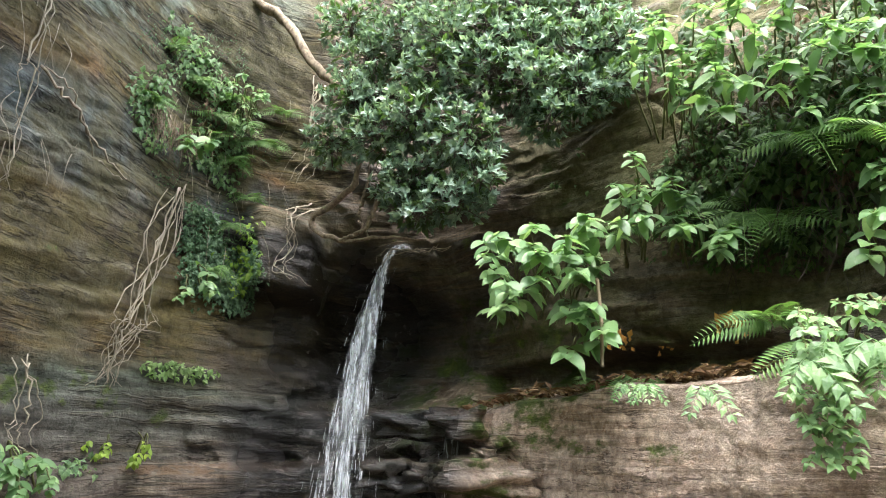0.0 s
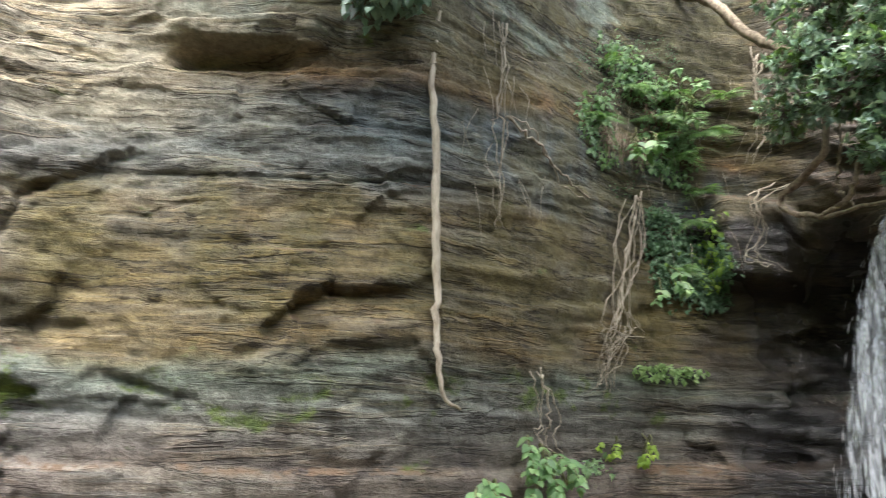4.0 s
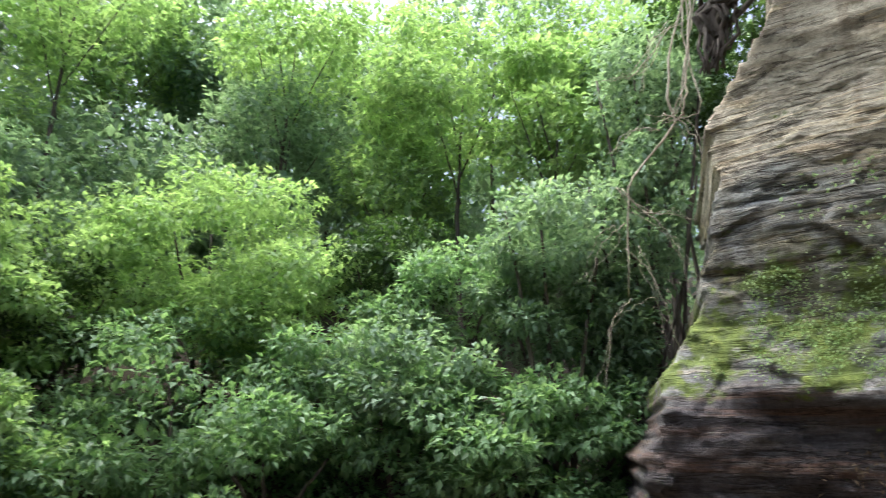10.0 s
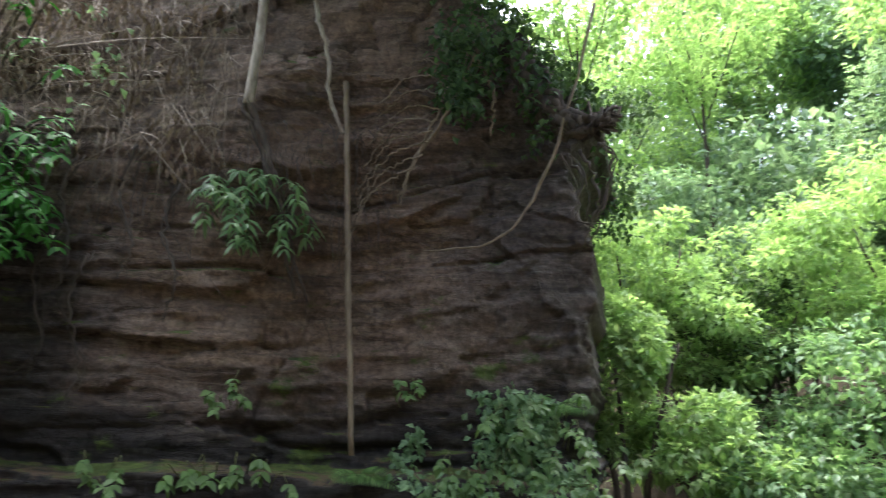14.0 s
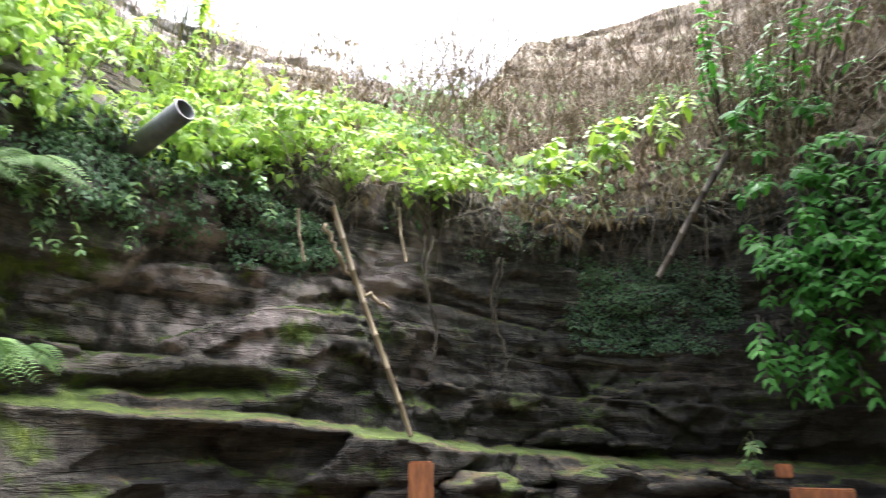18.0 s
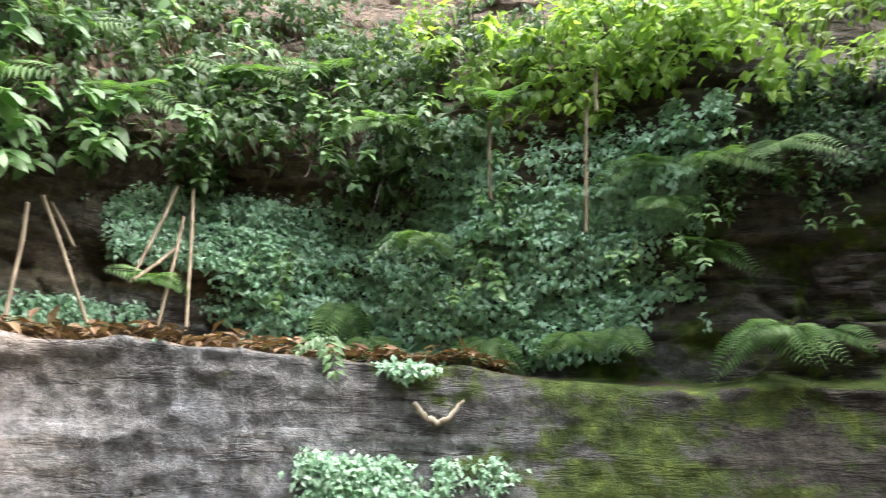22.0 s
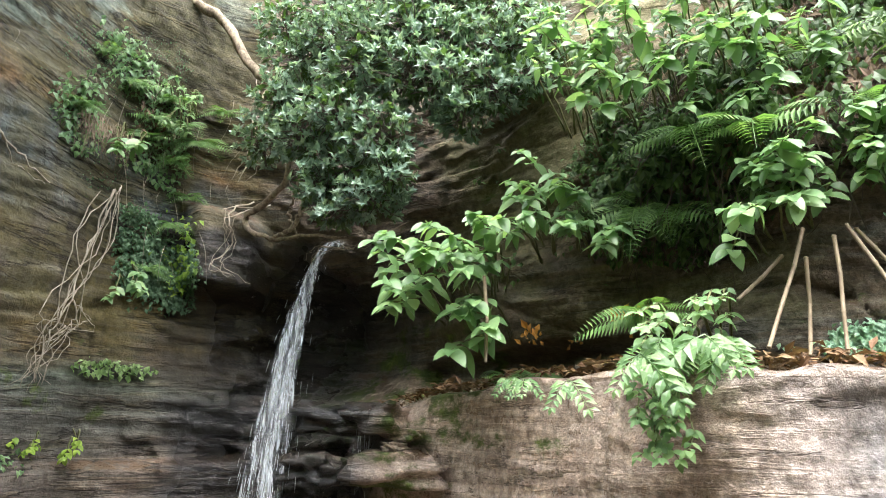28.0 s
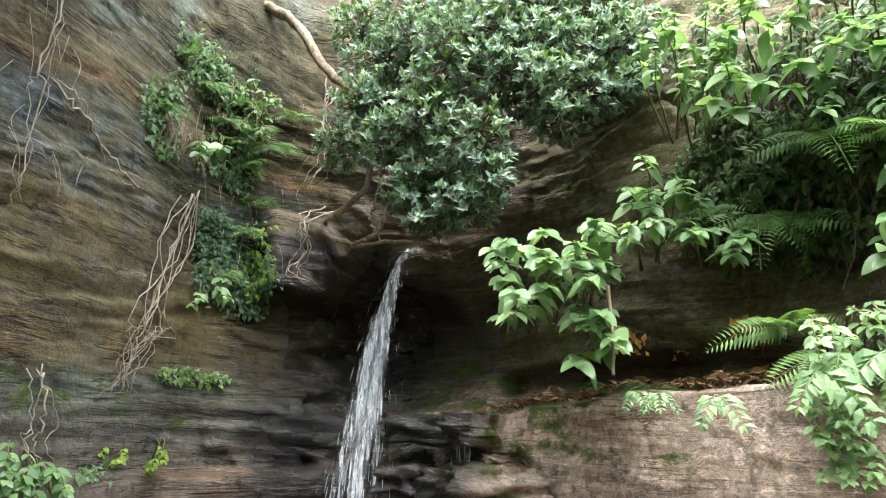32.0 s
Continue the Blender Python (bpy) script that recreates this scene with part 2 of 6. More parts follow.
    joint = k.math("MULTIPLY", k.span(k.math("ABSOLUTE", k.math("SUBTRACT", sheet, 0.482)), 0.016, 0.003), firm)
    lip = k.math("MULTIPLY", k.span(k.math("ABSOLUTE", k.math("SUBTRACT", sheet, 0.53)), 0.03, 0.008), firm)
    col = k.mix(k.math("MULTIPLY", joint, 0.7), col, k.mix(1.0, col, (0.3, 0.26, 0.23), "MULTIPLY"))
    col = k.mix(k.math("MULTIPLY", lip, 0.45), col, k.mix(1.0, col, (1.75, 1.55, 1.25), "MULTIPLY"))
    col = k.mix(k.math("MULTIPLY", k.math("MULTIPLY", k.span(leaf_bed, 0.5, 0.36), firm), 0.4), col, k.mix(1.0, col, (0.55, 0.53, 0.52), "MULTIPLY"))
    pit = k.noise(p, 22.0, 6, 0.75)
    col = k.mix(0.8, col, k.mix(1.0, col, k.ramp(pit, [(0.3, 0.55), (0.5, 1.0), (0.68, 1.4)]), "MULTIPLY"))
    # hairline cracks along warped lines
    line = k.math("ABSOLUTE", k.math("SUBTRACT", k.noise(k.scaled(p, (0.5, 0.5, 4.2)), 1.0, 7, 0.62, 0.3), 0.5))
    split = k.math("MULTIPLY", k.span(line, 0.012, 0.002), k.span(k.noise(p, 1.4, 2), 0.42, 0.54))
    col = k.mix(k.math("MULTIPLY", k.math("MULTIPLY", split, k.span(bearing, -162, -150, 0.2, 1.0)), 0.75), col, k.mix(1.0, col, (0.25, 0.22, 0.2), "MULTIPLY"))
    # southeast wall: colour multiplied darker towards the bottom, unevenly
    col = k.mix(k.math("MULTIPLY", k.math("MULTIPLY", k.span(zz, 2.1, 1.7), k.span(bearing, -95, -108)), k.span(big, 0.66, 0.4, 0.5, 1.0)), col, k.mix(1.0, col, (0.42, 0.40, 0.38), "MULTIPLY"))
    # vertical run-off stains
    run = k.noise(k.scaled(p, (5.0, 5.0, 0.5)), 1.0, 4, 0.6)
    col = k.mix(k.math("MULTIPLY", k.span(run, 0.52, 0.68), 0.55), col, k.mix(1.0, col, (0.45, 0.4, 0.36), "MULTIPLY"))
    streak = k.noise(k.scaled(p, (3.5, 3.5, 0.35)), 1.0, 4, 0.55)
    on_bank = k.math("MULTIPLY", k.span(bearing, 2, -6), k.math("MULTIPLY", k.span(bearing, -90, -74), k.span(zz, 2.3, 2.05)))
    col = k.mix(k.math("MULTIPLY", on_bank, k.span(streak, 0.5, 0.66, 0.0, 0.38)), col, k.mix(1.0, col, (0.38, 0.33, 0.28), "MULTIPLY"))
    speck = k.noise(p, 15.0, 5, 0.75)
    # bank beside the fall: colour multiplied up, most in red
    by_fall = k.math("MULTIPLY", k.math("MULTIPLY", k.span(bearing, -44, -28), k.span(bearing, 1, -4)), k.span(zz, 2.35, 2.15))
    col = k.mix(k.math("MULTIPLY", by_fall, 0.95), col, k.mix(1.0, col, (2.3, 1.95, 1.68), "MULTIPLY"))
    col = k.mix(k.span(bearing, 2, -6), col, k.mix(1.0, col, k.ramp(speck, [(0.32, 0.6), (0.5, 1.0), (0.66, 1.45)]), "MULTIPLY"))
    mould = k.math("MULTIPLY", k.math("MULTIPLY", k.span(bearing, -38, -30), k.span(bearing, -2, -8)), k.math("MULTIPLY", k.span(zz, 2.35, 2.6), k.span(big, 0.36, 0.56)))
    col = k.mix(k.math("MULTIPLY", mould, 0.75), col, k.ramp(speck, [(0.3, (0.05, 0.052, 0.016)), (0.5, (0.12, 0.115, 0.045)), (0.7, (0.2, 0.175, 0.10))]))
    col = k.mix(k.math("MULTIPLY", k.span(bearing, -36, -46), k.math("MULTIPLY", k.span(bearing, -90, -74), k.span(zz, 2.3, 2.05))), col, k.mix(1.0, col, (0.82, 0.89, 0.98), "MULTIPLY"))
    col = k.mix(k.span(bearing, 8, 20), col, k.mix(1.0, col, (0.90, 0.97, 1.0), "MULTIPLY"))
    # grey layered outcrop above the rim
    col = k.mix(k.math("MULTIPLY", k.span(zz, 4.7, 5.1), k.math("MULTIPLY", k.span(bearing, -80, -88), k.span(bearing, -118, -108))), col, dark)
    # loose earth and litter on flat places
    up = k.parts(k.normal())[2]
    flat = k.span(up, 0.55, 0.85)
    col = k.mix(k.math("MULTIPLY", flat, k.span(mid, 0.4, 0.55)), col, (0.10, 0.065, 0.035))
    red = k.math("MULTIPLY", k.math("MULTIPLY", k.span(bearing, -92, -102), k.span(bearing, -128, -118)), k.math("MULTIPLY", k.span(zz, 2.0, 2.2), k.span(k.noise(p, 2.6, 5), 0.45, 0.6)))
    col = k.mix(k.math("MULTIPLY", red, 0.75), col, (0.34, 0.28, 0.26))
    # moss
    mossy = k.noise(k.scaled(p, (1.9, 1.9, 3.2)), 1.0, 8, 0.68)
    where = k.ramp(k.span(bearing, -206, 97), [(0.0, 0.02), (0.2, 0.05), (0.29, 0.10), (0.36, 0.16), (0.42, 0.15), (0.46, 0.05), (0.5, -0.02), (0.58, -0.02), (0.66, 0.0), (0.695, 0.02), (0.715, 0.16), (0.76, 0.10), (0.80, 0.0), (0.88, -0.02), (0.93, 0.0), (0.985, 0.02)])
    low = k.span(zz, 3.6, 2.6, 0.25, 1.0)
    corner = k.math("MULTIPLY", k.span(bearing, 68, 84, 0.0, 0.2), k.math("MULTIPLY", k.span(zz, 1.6, 2.1), k.span(zz, 3.1, 2.5)))
    seam = k.math("MULTIPLY", k.span(k.math("ABSOLUTE", k.math("SUBTRACT", zt, 1.85)), 0.28, 0.05, 0.0, 0.12), k.math("MULTIPLY", k.span(bearing, 16, 24), k.span(bearing, 76, 66)))
    ledge = k.math("MULTIPLY", flat, k.span(bearing, -70, -90, 0.0, 0.17))
    mossy = k.math("ADD", k.math("ADD", mossy, ledge), k.math("ADD", corner, seam))
    moss = k.span(k.math("ADD", mossy, k.math("MULTIPLY", where, low)), 0.62, 0.72)
    green = k.ramp(mid, [(0.3, (0.025, 0.04, 0.008)), (0.55, (0.07, 0.10, 0.016)), (0.75, (0.15, 0.19, 0.03))])
    green = k.mix(k.span(bearing, 66, 80), green, k.ramp(mid, [(0.3, (0.05, 0.07, 0.016)), (0.55, (0.13, 0.17, 0.03)), (0.75, (0.26, 0.31, 0.07))]))
    col = k.mix(moss, col, green)
    # wet rock round the fall, its colour multiplied down to near black
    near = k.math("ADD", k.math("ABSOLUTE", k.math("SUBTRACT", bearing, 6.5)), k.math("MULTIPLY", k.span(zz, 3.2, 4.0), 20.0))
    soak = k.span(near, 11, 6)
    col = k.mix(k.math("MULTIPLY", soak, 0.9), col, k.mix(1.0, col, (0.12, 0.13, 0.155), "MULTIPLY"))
    bank = k.math("MULTIPLY", k.math("MULTIPLY", k.span(bearing, 2, -8), k.span(bearing, -85, -65)), k.span(zz, 2.25, 2.05))
    gloss = k.math("MAXIMUM", soak, k.math("MULTIPLY", bank, k.span(mid, 0.35, 0.6)))
    rough = k.math("SUBTRACT", 0.88, k.math("MULTIPLY", k.math("MULTIPLY", gloss, k.math("SUBTRACT", 1.0, moss)), 0.62))
    h = k.math("ADD", k.math("MULTIPLY", thin, 0.22), k.math("ADD", k.math("MULTIPLY", mid, 0.7), k.math("MULTIPLY", grain, 0.3)))
    rid = k.n.new("ShaderNodeTexNoise")
    rid.noise_type = "RIDGED_MULTIFRACTAL"
    k.put(rid, "Vector", k.scaled(p, (1.0, 1.0, 2.3)))
    rid.inputs["Scale"].default_value, rid.inputs["Detail"].default_value, rid.inputs["Roughness"].default_value = 4.0, 5.0, 0.55
    h = k.math("ADD", h, k.math("MULTIPLY", k.math("SUBTRACT", 1.0, rid.outputs["Fac"]), 0.26))
    h = k.math("SUBTRACT", h, k.math("MULTIPLY", split, 0.6))
    h = k.math("ADD", h, k.math("MULTIPLY", k.math("MULTIPLY", step_a, firm), 0.45))
    h = k.math("ADD", h, k.math("ADD", k.math("MULTIPLY", k.math("MULTIPLY", step_b, firm), 0.10), k.math("MULTIPLY", pit, 0.35)))
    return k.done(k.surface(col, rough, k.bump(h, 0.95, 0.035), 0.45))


def leaf_material(name, a, b, c, gloss=0.42, shine=0.4, through_light=0.35, single=False):
    k = Nodes(name)
    r = k.math("FRACT", k.math("ADD", k.rand(), k.island())) if single else k.island()
    a, b, c = (tuple(0.9 * q + 0.1 * (0.35 * w[0] + 0.65 * w[1]) for q in w) for w in (a, b, c))
    col = k.ramp(r, [(0.0, a), (0.55, b), (1.0, c)])
    p = k.pos()
    col = k.mix(k.math("MULTIPLY", k.span(k.noise(p, 1.6, 3), 0.35, 0.65), 0.5), col, k.mix(1.0, col, (0.62, 0.72, 0.6), "MULTIPLY"))
    col = k.mix(k.math("MULTIPLY", k.span(k.noise(p, 70.0, 2), 0.5, 0.7), 0.25), col, k.mix(1.0, col, (0.7, 0.75, 0.6), "MULTIPLY"))
    s = k.surface(col, gloss, None, shine)
    t = k.n.new("ShaderNodeBsdfTranslucent")
    k.put(t, 0, k.mix(1.0, col, (1.6, 1.65, 0.9), "MULTIPLY"))
    m = k.n.new("ShaderNodeMixShader")
    m.inputs[0].default_value = through_light
    k.t.links.new(s, m.inputs[1])
    k.t.links.new(t.outputs[0], m.inputs[2])
    return k.done(m.outputs[0])


def stem_material(name, a, b, scale=18.0, rough=0.8, stretch=0.25):
    k = Nodes(name)
    p = k.scaled(k.pos(), (1.0, 1.0, stretch))
    n = k.noise(p, scale, 6, 0.65)
    col = k.ramp(n, [(0.3, a), (0.65, b)])
    col = k.mix(k.math("MULTIPLY", k.span(k.noise(k.pos(), 2.5, 3), 0.4, 0.65), 0.4), col, k.mix(1.0, col, (0.6, 0.62, 0.55), "MULTIPLY"))
    return k.done(k.surface(col, rough, k.bump(n, 0.6, 0.01), 0.3))


def water_material():
    """White broken water: denser streaks with clear gaps between them."""
    k = Nodes("falling_water")
    p = k.pos()
    streak = k.noise(k.scaled(p, (34.0, 34.0, 1.1)), 1.0, 5, 0.6)
    drops = k.noise(k.scaled(p, (60.0, 60.0, 4.0)), 1.0, 4, 0.6)
    alpha = k.math("MULTIPLY", k.span(streak, 0.42, 0.7, 0.04, 1.0), k.span(drops, 0.34, 0.66, 0.45, 0.75))
    return k.done(k.surface(k.ramp(drops, [(0.3, (0.40, 0.45, 0.49)), (0.65, (0.66, 0.70, 0.72))]), 0.25, None, 0.5, alpha))


ROCK = rock_material()
WATER = water_material()
SPRAY = stem_material("water_drops", (0.6, 0.66, 0.7), (0.82, 0.86, 0.88), 40.0, 0.2)
LEAF_DARK = leaf_material("evergreen_leaf", (0.11, 0.185, 0.14), (0.19, 0.29, 0.22), (0.31, 0.41, 0.33), 0.34, 0.5, 0.3)
LEAF_MID = leaf_material("shrub_leaf_cloud", (0.11, 0.19, 0.09), (0.18, 0.30, 0.145), (0.27, 0.40, 0.21), 0.42, 0.4, 0.45)
LEAF_BRIGHT = leaf_material("sunlit_leaf_cloud", (0.18, 0.28, 0.11), (0.27, 0.39, 0.16), (0.37, 0.49, 0.23), 0.45, 0.35, 0.5)
LEAF_FAR = leaf_material("woodland_leaf", (0.13, 0.20, 0.14), (0.20, 0.29, 0.20), (0.28, 0.37, 0.27), 0.5, 0.35, 0.5)
LEAF_RIM = leaf_material("rim_leaf", (0.13, 0.23, 0.025), (0.20, 0.32, 0.04), (0.29, 0.42, 0.06), 0.45, 0.3, 0.5)
# leaf green with the shade under and inside foliage put into the colour
LEAF_SHADE = leaf_material("shade_toned_leaf", (0.035, 0.07, 0.018), (0.06, 0.115, 0.028), (0.10, 0.17, 0.045), 0.5, 0.3, 0.3)
LEAF_IVY = leaf_material("creeper_leaf", (0.26, 0.44, 0.29), (0.36, 0.57, 0.39), (0.45, 0.65, 0.48), 0.3, 0.6, 0.15)
LEAF_VINE = leaf_material("vine_leaf", (0.06, 0.12, 0.06), (0.10, 0.18, 0.09), (0.15, 0.25, 0.135), 0.45, 0.35, 0.25)
LEAF_BROAD = leaf_material("broad_leaf", (0.085, 0.17, 0.06), (0.145, 0.26, 0.095), (0.24, 0.37, 0.15), 0.4, 0.4, 0.38, True)
# broad leaf green with the shade of the cliff foot put into its colour
LEAF_FOOT = leaf_material("shaded_leaf", (0.07, 0.125, 0.035), (0.105, 0.18, 0.05), (0.145, 0.24, 0.07), 0.45, 0.3, 0.35, True)
LEAF_LIME = leaf_material("lime_leaf", (0.15, 0.25, 0.02), (0.22, 0.34, 0.03), (0.30, 0.42, 0.04), 0.45, 0.35, 0.5, True)
LEAF_FERN = leaf_material("fern_leaf", (0.07, 0.14, 0.03), (0.10, 0.2, 0.045), (0.16, 0.27, 0.07), 0.5, 0.3, 0.35, True)
LEAF_DRY = leaf_material("dry_leaf", (0.07, 0.045, 0.025), (0.15, 0.10, 0.06), (0.27, 0.20, 0.13), 0.7, 0.2, 0.15)
LEAF_LITTER = leaf_material("fallen_leaf", (0.09, 0.05, 0.025), (0.18, 0.10, 0.05), (0.31, 0.20, 0.11), 0.7, 0.2, 0.15)
PALE_BARK = stem_material("pale_bark", (0.07, 0.05, 0.035), (0.36, 0.30, 0.21), 26.0, 0.85, 0.7)
BARK = stem_material("bark", (0.035, 0.027, 0.02), (0.12, 0.10, 0.078))
ROOT = stem_material("pale_root", (0.20, 0.165, 0.115), (0.46, 0.41, 0.32), 30.0)
STEM = stem_material("green_stem", (0.07, 0.09, 0.03), (0.15, 0.15, 0.06), 25.0)
CANE = stem_material("dry_cane", (0.14, 0.105, 0.065), (0.28, 0.225, 0.15), 22.0, 0.6)
DARKPIPE = stem_material("grey_pipe", (0.05, 0.055, 0.055), (0.10, 0.105, 0.10), 12.0, 0.45)
ORANGE = stem_material("orange_brick", (0.12, 0.048, 0.024), (0.32, 0.125, 0.05), 30.0, 0.85)
SOIL = stem_material("forest_soil", (0.035, 0.026, 0.018), (0.10, 0.075, 0.05), 6.0, 0.95, 1.0)


# ---- shapes ----
rng = np.random.default_rng(7)


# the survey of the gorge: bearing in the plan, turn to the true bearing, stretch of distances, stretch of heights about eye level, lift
SURVEY = np.array([
    (-206, 4.8, 1.00, 1.00, 0.0), (-193, 5.8, 1.03, 1.00, 0.0), (-186, 6.0, 1.05, 1.00, 0.0), (-177, 6.2, 1.02, 1.00, 0.04), (-160, 6.2, 1.06, 1.00, 0.08),
    (-152, 6.2, 1.10, 1.00, 0.11), (-142, 5.8, 1.09, 0.99, 0.12), (-123, 5.4, 1.05, 0.95, 0.16), (-110, 4.95, 1.06, 0.95, 0.15), (-102, 4.7, 1.06, 0.955, 0.14),
    (-89, 4.0, 1.00, 0.95, 0.12), (-78, 3.0, 1.02, 0.95, 0.11), (-70, 2.4, 1.04, 0.97, 0.11), (-61, 1.6, 1.07, 1.00, 0.10), (-48, 1.4, 1.09, 1.04, 0.08), (-42, 0.7, 1.07, 1.05, 0.05),
    (-34, 0.2, 0.98, 0.98, 0.02), (-24, 0.8, 0.90, 0.90, 0.03), (-15, 0.8, 0.87, 0.88, 0.06), (-4, 0.5, 0.86, 0.86, 0.03), (3, 0.0, 0.95, 0.95, 0.02), (10, -0.55, 1.05, 1.05, 0.03), (14, -0.6, 1.10, 1.10, 0.02),
    (21, -0.7, 1.14, 1.15, 0.01), (29, -0.2, 1.04, 1.05, 0.0), (36, 0.1, 0.99, 1.0, 0.0), (45, 0.1, 0.96, 0.98, 0.0), (60, 0.2, 0.96, 0.96, 0.0), (70, 0.5, 0.98, 0.98, 0.0), (78, 0.6, 1.05, 1.05, 0.0),
    (88, 0.9, 1.07, 1.07, 0.0), (94, 1.7, 1.10, 1.10, 0.0), (106, 3.4, 1.06, 1.05, 0.0), (121, 3.5, 1.01, 1.0, 0.0), (140, 4.0, 1.00, 1.0, 0.0)])


def surveyed(az, column):
    return np.interp(az, SURVEY[:, 0], SURVEY[:, column], period=360)


def P(az, r, z):
    """A point from its bearing in degrees, level distance and height in the plan."""
    az, r, z = np.broadcast_arrays(np.asarray(az, float), np.asarray(r, float), np.asarray(z, float))
    off = np.clip((r - 1.0) / 2.0, 0, 1)
    a = np.radians(az + surveyed(az, 1))
    r = r * (1 + off * (surveyed(az, 2) - 1))
    z = z + off * ((surveyed(az, 3) - 1) * (z - 1.6) + surveyed(az, 4))
    return np.stack([-r * np.sin(a), r * np.cos(a), z], -1)


def V(az, r, z):
    return Vector(P(az, r, z).tolist())


def hashed(i, j, k, seed):
    h = (i * 374761393 + j * 668265263 + k * 2147483647 + seed * 1274126177).astype(np.int64)
    h = (h ^ (h >> 13)) * 1274126177
    h = h ^ (h >> 16)
    return (h & 0xFFFFFF) / float(0xFFFFFF)


def vnoise(x, y, z, seed=0):
    """Smooth noise from 0 to 1 on arrays."""
    xi, yi, zi = np.floor(x).astype(np.int64), np.floor(y).astype(np.int64), np.floor(z).astype(np.int64)
    u, v, w = x - xi, y - yi, z - zi
    u, v, w = u * u * (3 - 2 * u), v * v * (3 - 2 * v), w * w * (3 - 2 * w)
    out = 0
    for a in (0, 1):
        for b in (0, 1):
            for c in (0, 1):
                out = out + hashed(xi + a, yi + b, zi + c, seed) * (u if a else 1 - u) * (v if b else 1 - v) * (w if c else 1 - w)
    return out


def fbm(x, y, z, seed=0, octaves=4):
    out, amp = 0, 0.5
    for o in range(octaves):
        out = out + amp * (vnoise(x * 2**o, y * 2**o, z * 2**o, seed + o) - 0.5)
        amp *= 0.55
    return out


def box(v, a, b, soft):
    """1 between a and b, with soft flanks."""
    lo, hi = np.clip((v - a) / soft + 0.5, 0, 1), np.clip((b - v) / soft + 0.5, 0, 1)
    return lo * lo * (3 - 2 * lo) * hi * hi * (3 - 2 * hi)


# bearing, distance of the foot, height of the ledge, distance above it, height of the rim, lean back above the rim
PLAN = np.array([
    (-213, 6.0, 1.3, 6.2, 8.0, 0.1), (-206, 5.7, 1.3, 5.9, 8.0, 0.1), (-201, 5.5, 1.3, 5.7, 8.0, 0.1), (-195, 5.3, 1.35, 5.6, 8.0, 0.1), (-185, 5.4, 1.35, 5.7, 5.2, 0.3),
    (-175, 5.4, 1.35, 5.8, 4.3, 0.5), (-165, 5.6, 1.35, 6.0, 4.0, 0.6), (-152, 5.9, 1.4, 6.4, 3.8, 0.7), (-140, 5.7, 1.45, 6.2, 3.6, 0.8),
    (-125, 5.1, 1.55, 5.6, 3.7, 0.9), (-115, 4.8, 1.65, 5.2, 3.75, 0.9), (-103, 4.7, 1.75, 5.0, 3.6, 0.9), (-90, 4.6, 1.8, 4.9, 3.9, 0.8),
    (-78, 4.45, 1.8, 4.9, 4.0, 0.8), (-65, 4.2, 1.9, 4.9, 3.6, 0.7), (-55, 4.0, 1.95, 4.9, 3.4, 0.6), (-45, 4.0, 2.0, 4.9, 3.4, 0.6),
    (-33, 4.1, 2.05, 5.0, 3.6, 0.5), (-25, 4.7, 2.1, 5.7, 4.0, 0.4), (-18, 5.4, 2.1, 6.4, 4.6, 0.3), (-12, 6.1, 2.05, 7.0, 5.2, 0.3),
    (-5, 6.8, 2.0, 7.6, 5.4, 0.3), (0, 7.2, 1.7, 7.7, 5.4, 0.3), (6, 7.1, 1.5, 7.4, 5.6, 0.3), (12, 6.7, 1.4, 6.9, 6.0, 0.2),
    (20, 6.0, 1.4, 6.1, 7.0, 0.2), (28, 5.3, 1.4, 5.4, 7.0, 0.2), (38, 4.7, 1.4, 4.8, 7.0, 0.2), (50, 4.9, 1.4, 5.0, 7.0, 0.2),
    (65, 5.5, 1.4, 5.6, 7.0, 0.2), (80, 5.45, 1.4, 5.5, 7.0, 0.2), (90, 5.6, 1.4, 5.6, 7.0, 0.2), (101, 5.9, 1.4, 5.9, 7.0, 0.2)])


def plan(az, column):
    return sum(np.interp(az + d, PLAN[:, 0], PLAN[:, column]) for d in (-2.4, -1.2, 0.0, 1.2, 2.4)) / 5


def ends(z):
    """The bearings at which the cliffs break off, by height."""
    west = np.interp(z, [0.9, 1.3, 1.9, 2.5, 2.9, 3.4, 4.1, 4.8, 5.4, 6.2], [98.8, 98.2, 97, 94.4, 92.8, 92.1, 92.6, 87.5, 86.4, 86])
    south = np.interp(z, [1.1, 2.4, 3.5, 4.05, 4.35, 4.6, 4.9, 5.2, 5.8, 6.5], [-205.3, -206.1, -206, -204.8, -206.4, -207.8, -205.5, -203.3, -197.5, -196])
    rag = 2.2 * fbm(z * 5, z * 0, z * 0, 81, 4)
    return west + rag, south - rag


def groove(az, z, a, b, deep, wide, under=0.0):
    """A cleft along a line between two (bearing, height) ends; under: a soft hollow below it."""
    x, y = np.radians(az - a[0]) * 4.7, z - a[1]
    dx, dy = math.radians(b[0] - a[0]) * 4.7, b[1] - a[1]
    t = np.clip((x * dx + y * dy) / (dx * dx + dy * dy), 0, 1)
    d = np.hypot(x - t * dx, y - t * dy)
    below = np.clip((t * dy - y) / 0.03, 0, 1)
    return deep * np.exp(-((d / wide) ** 2)) + under * below * np.exp(-((d / (wide * 4)) ** 2))


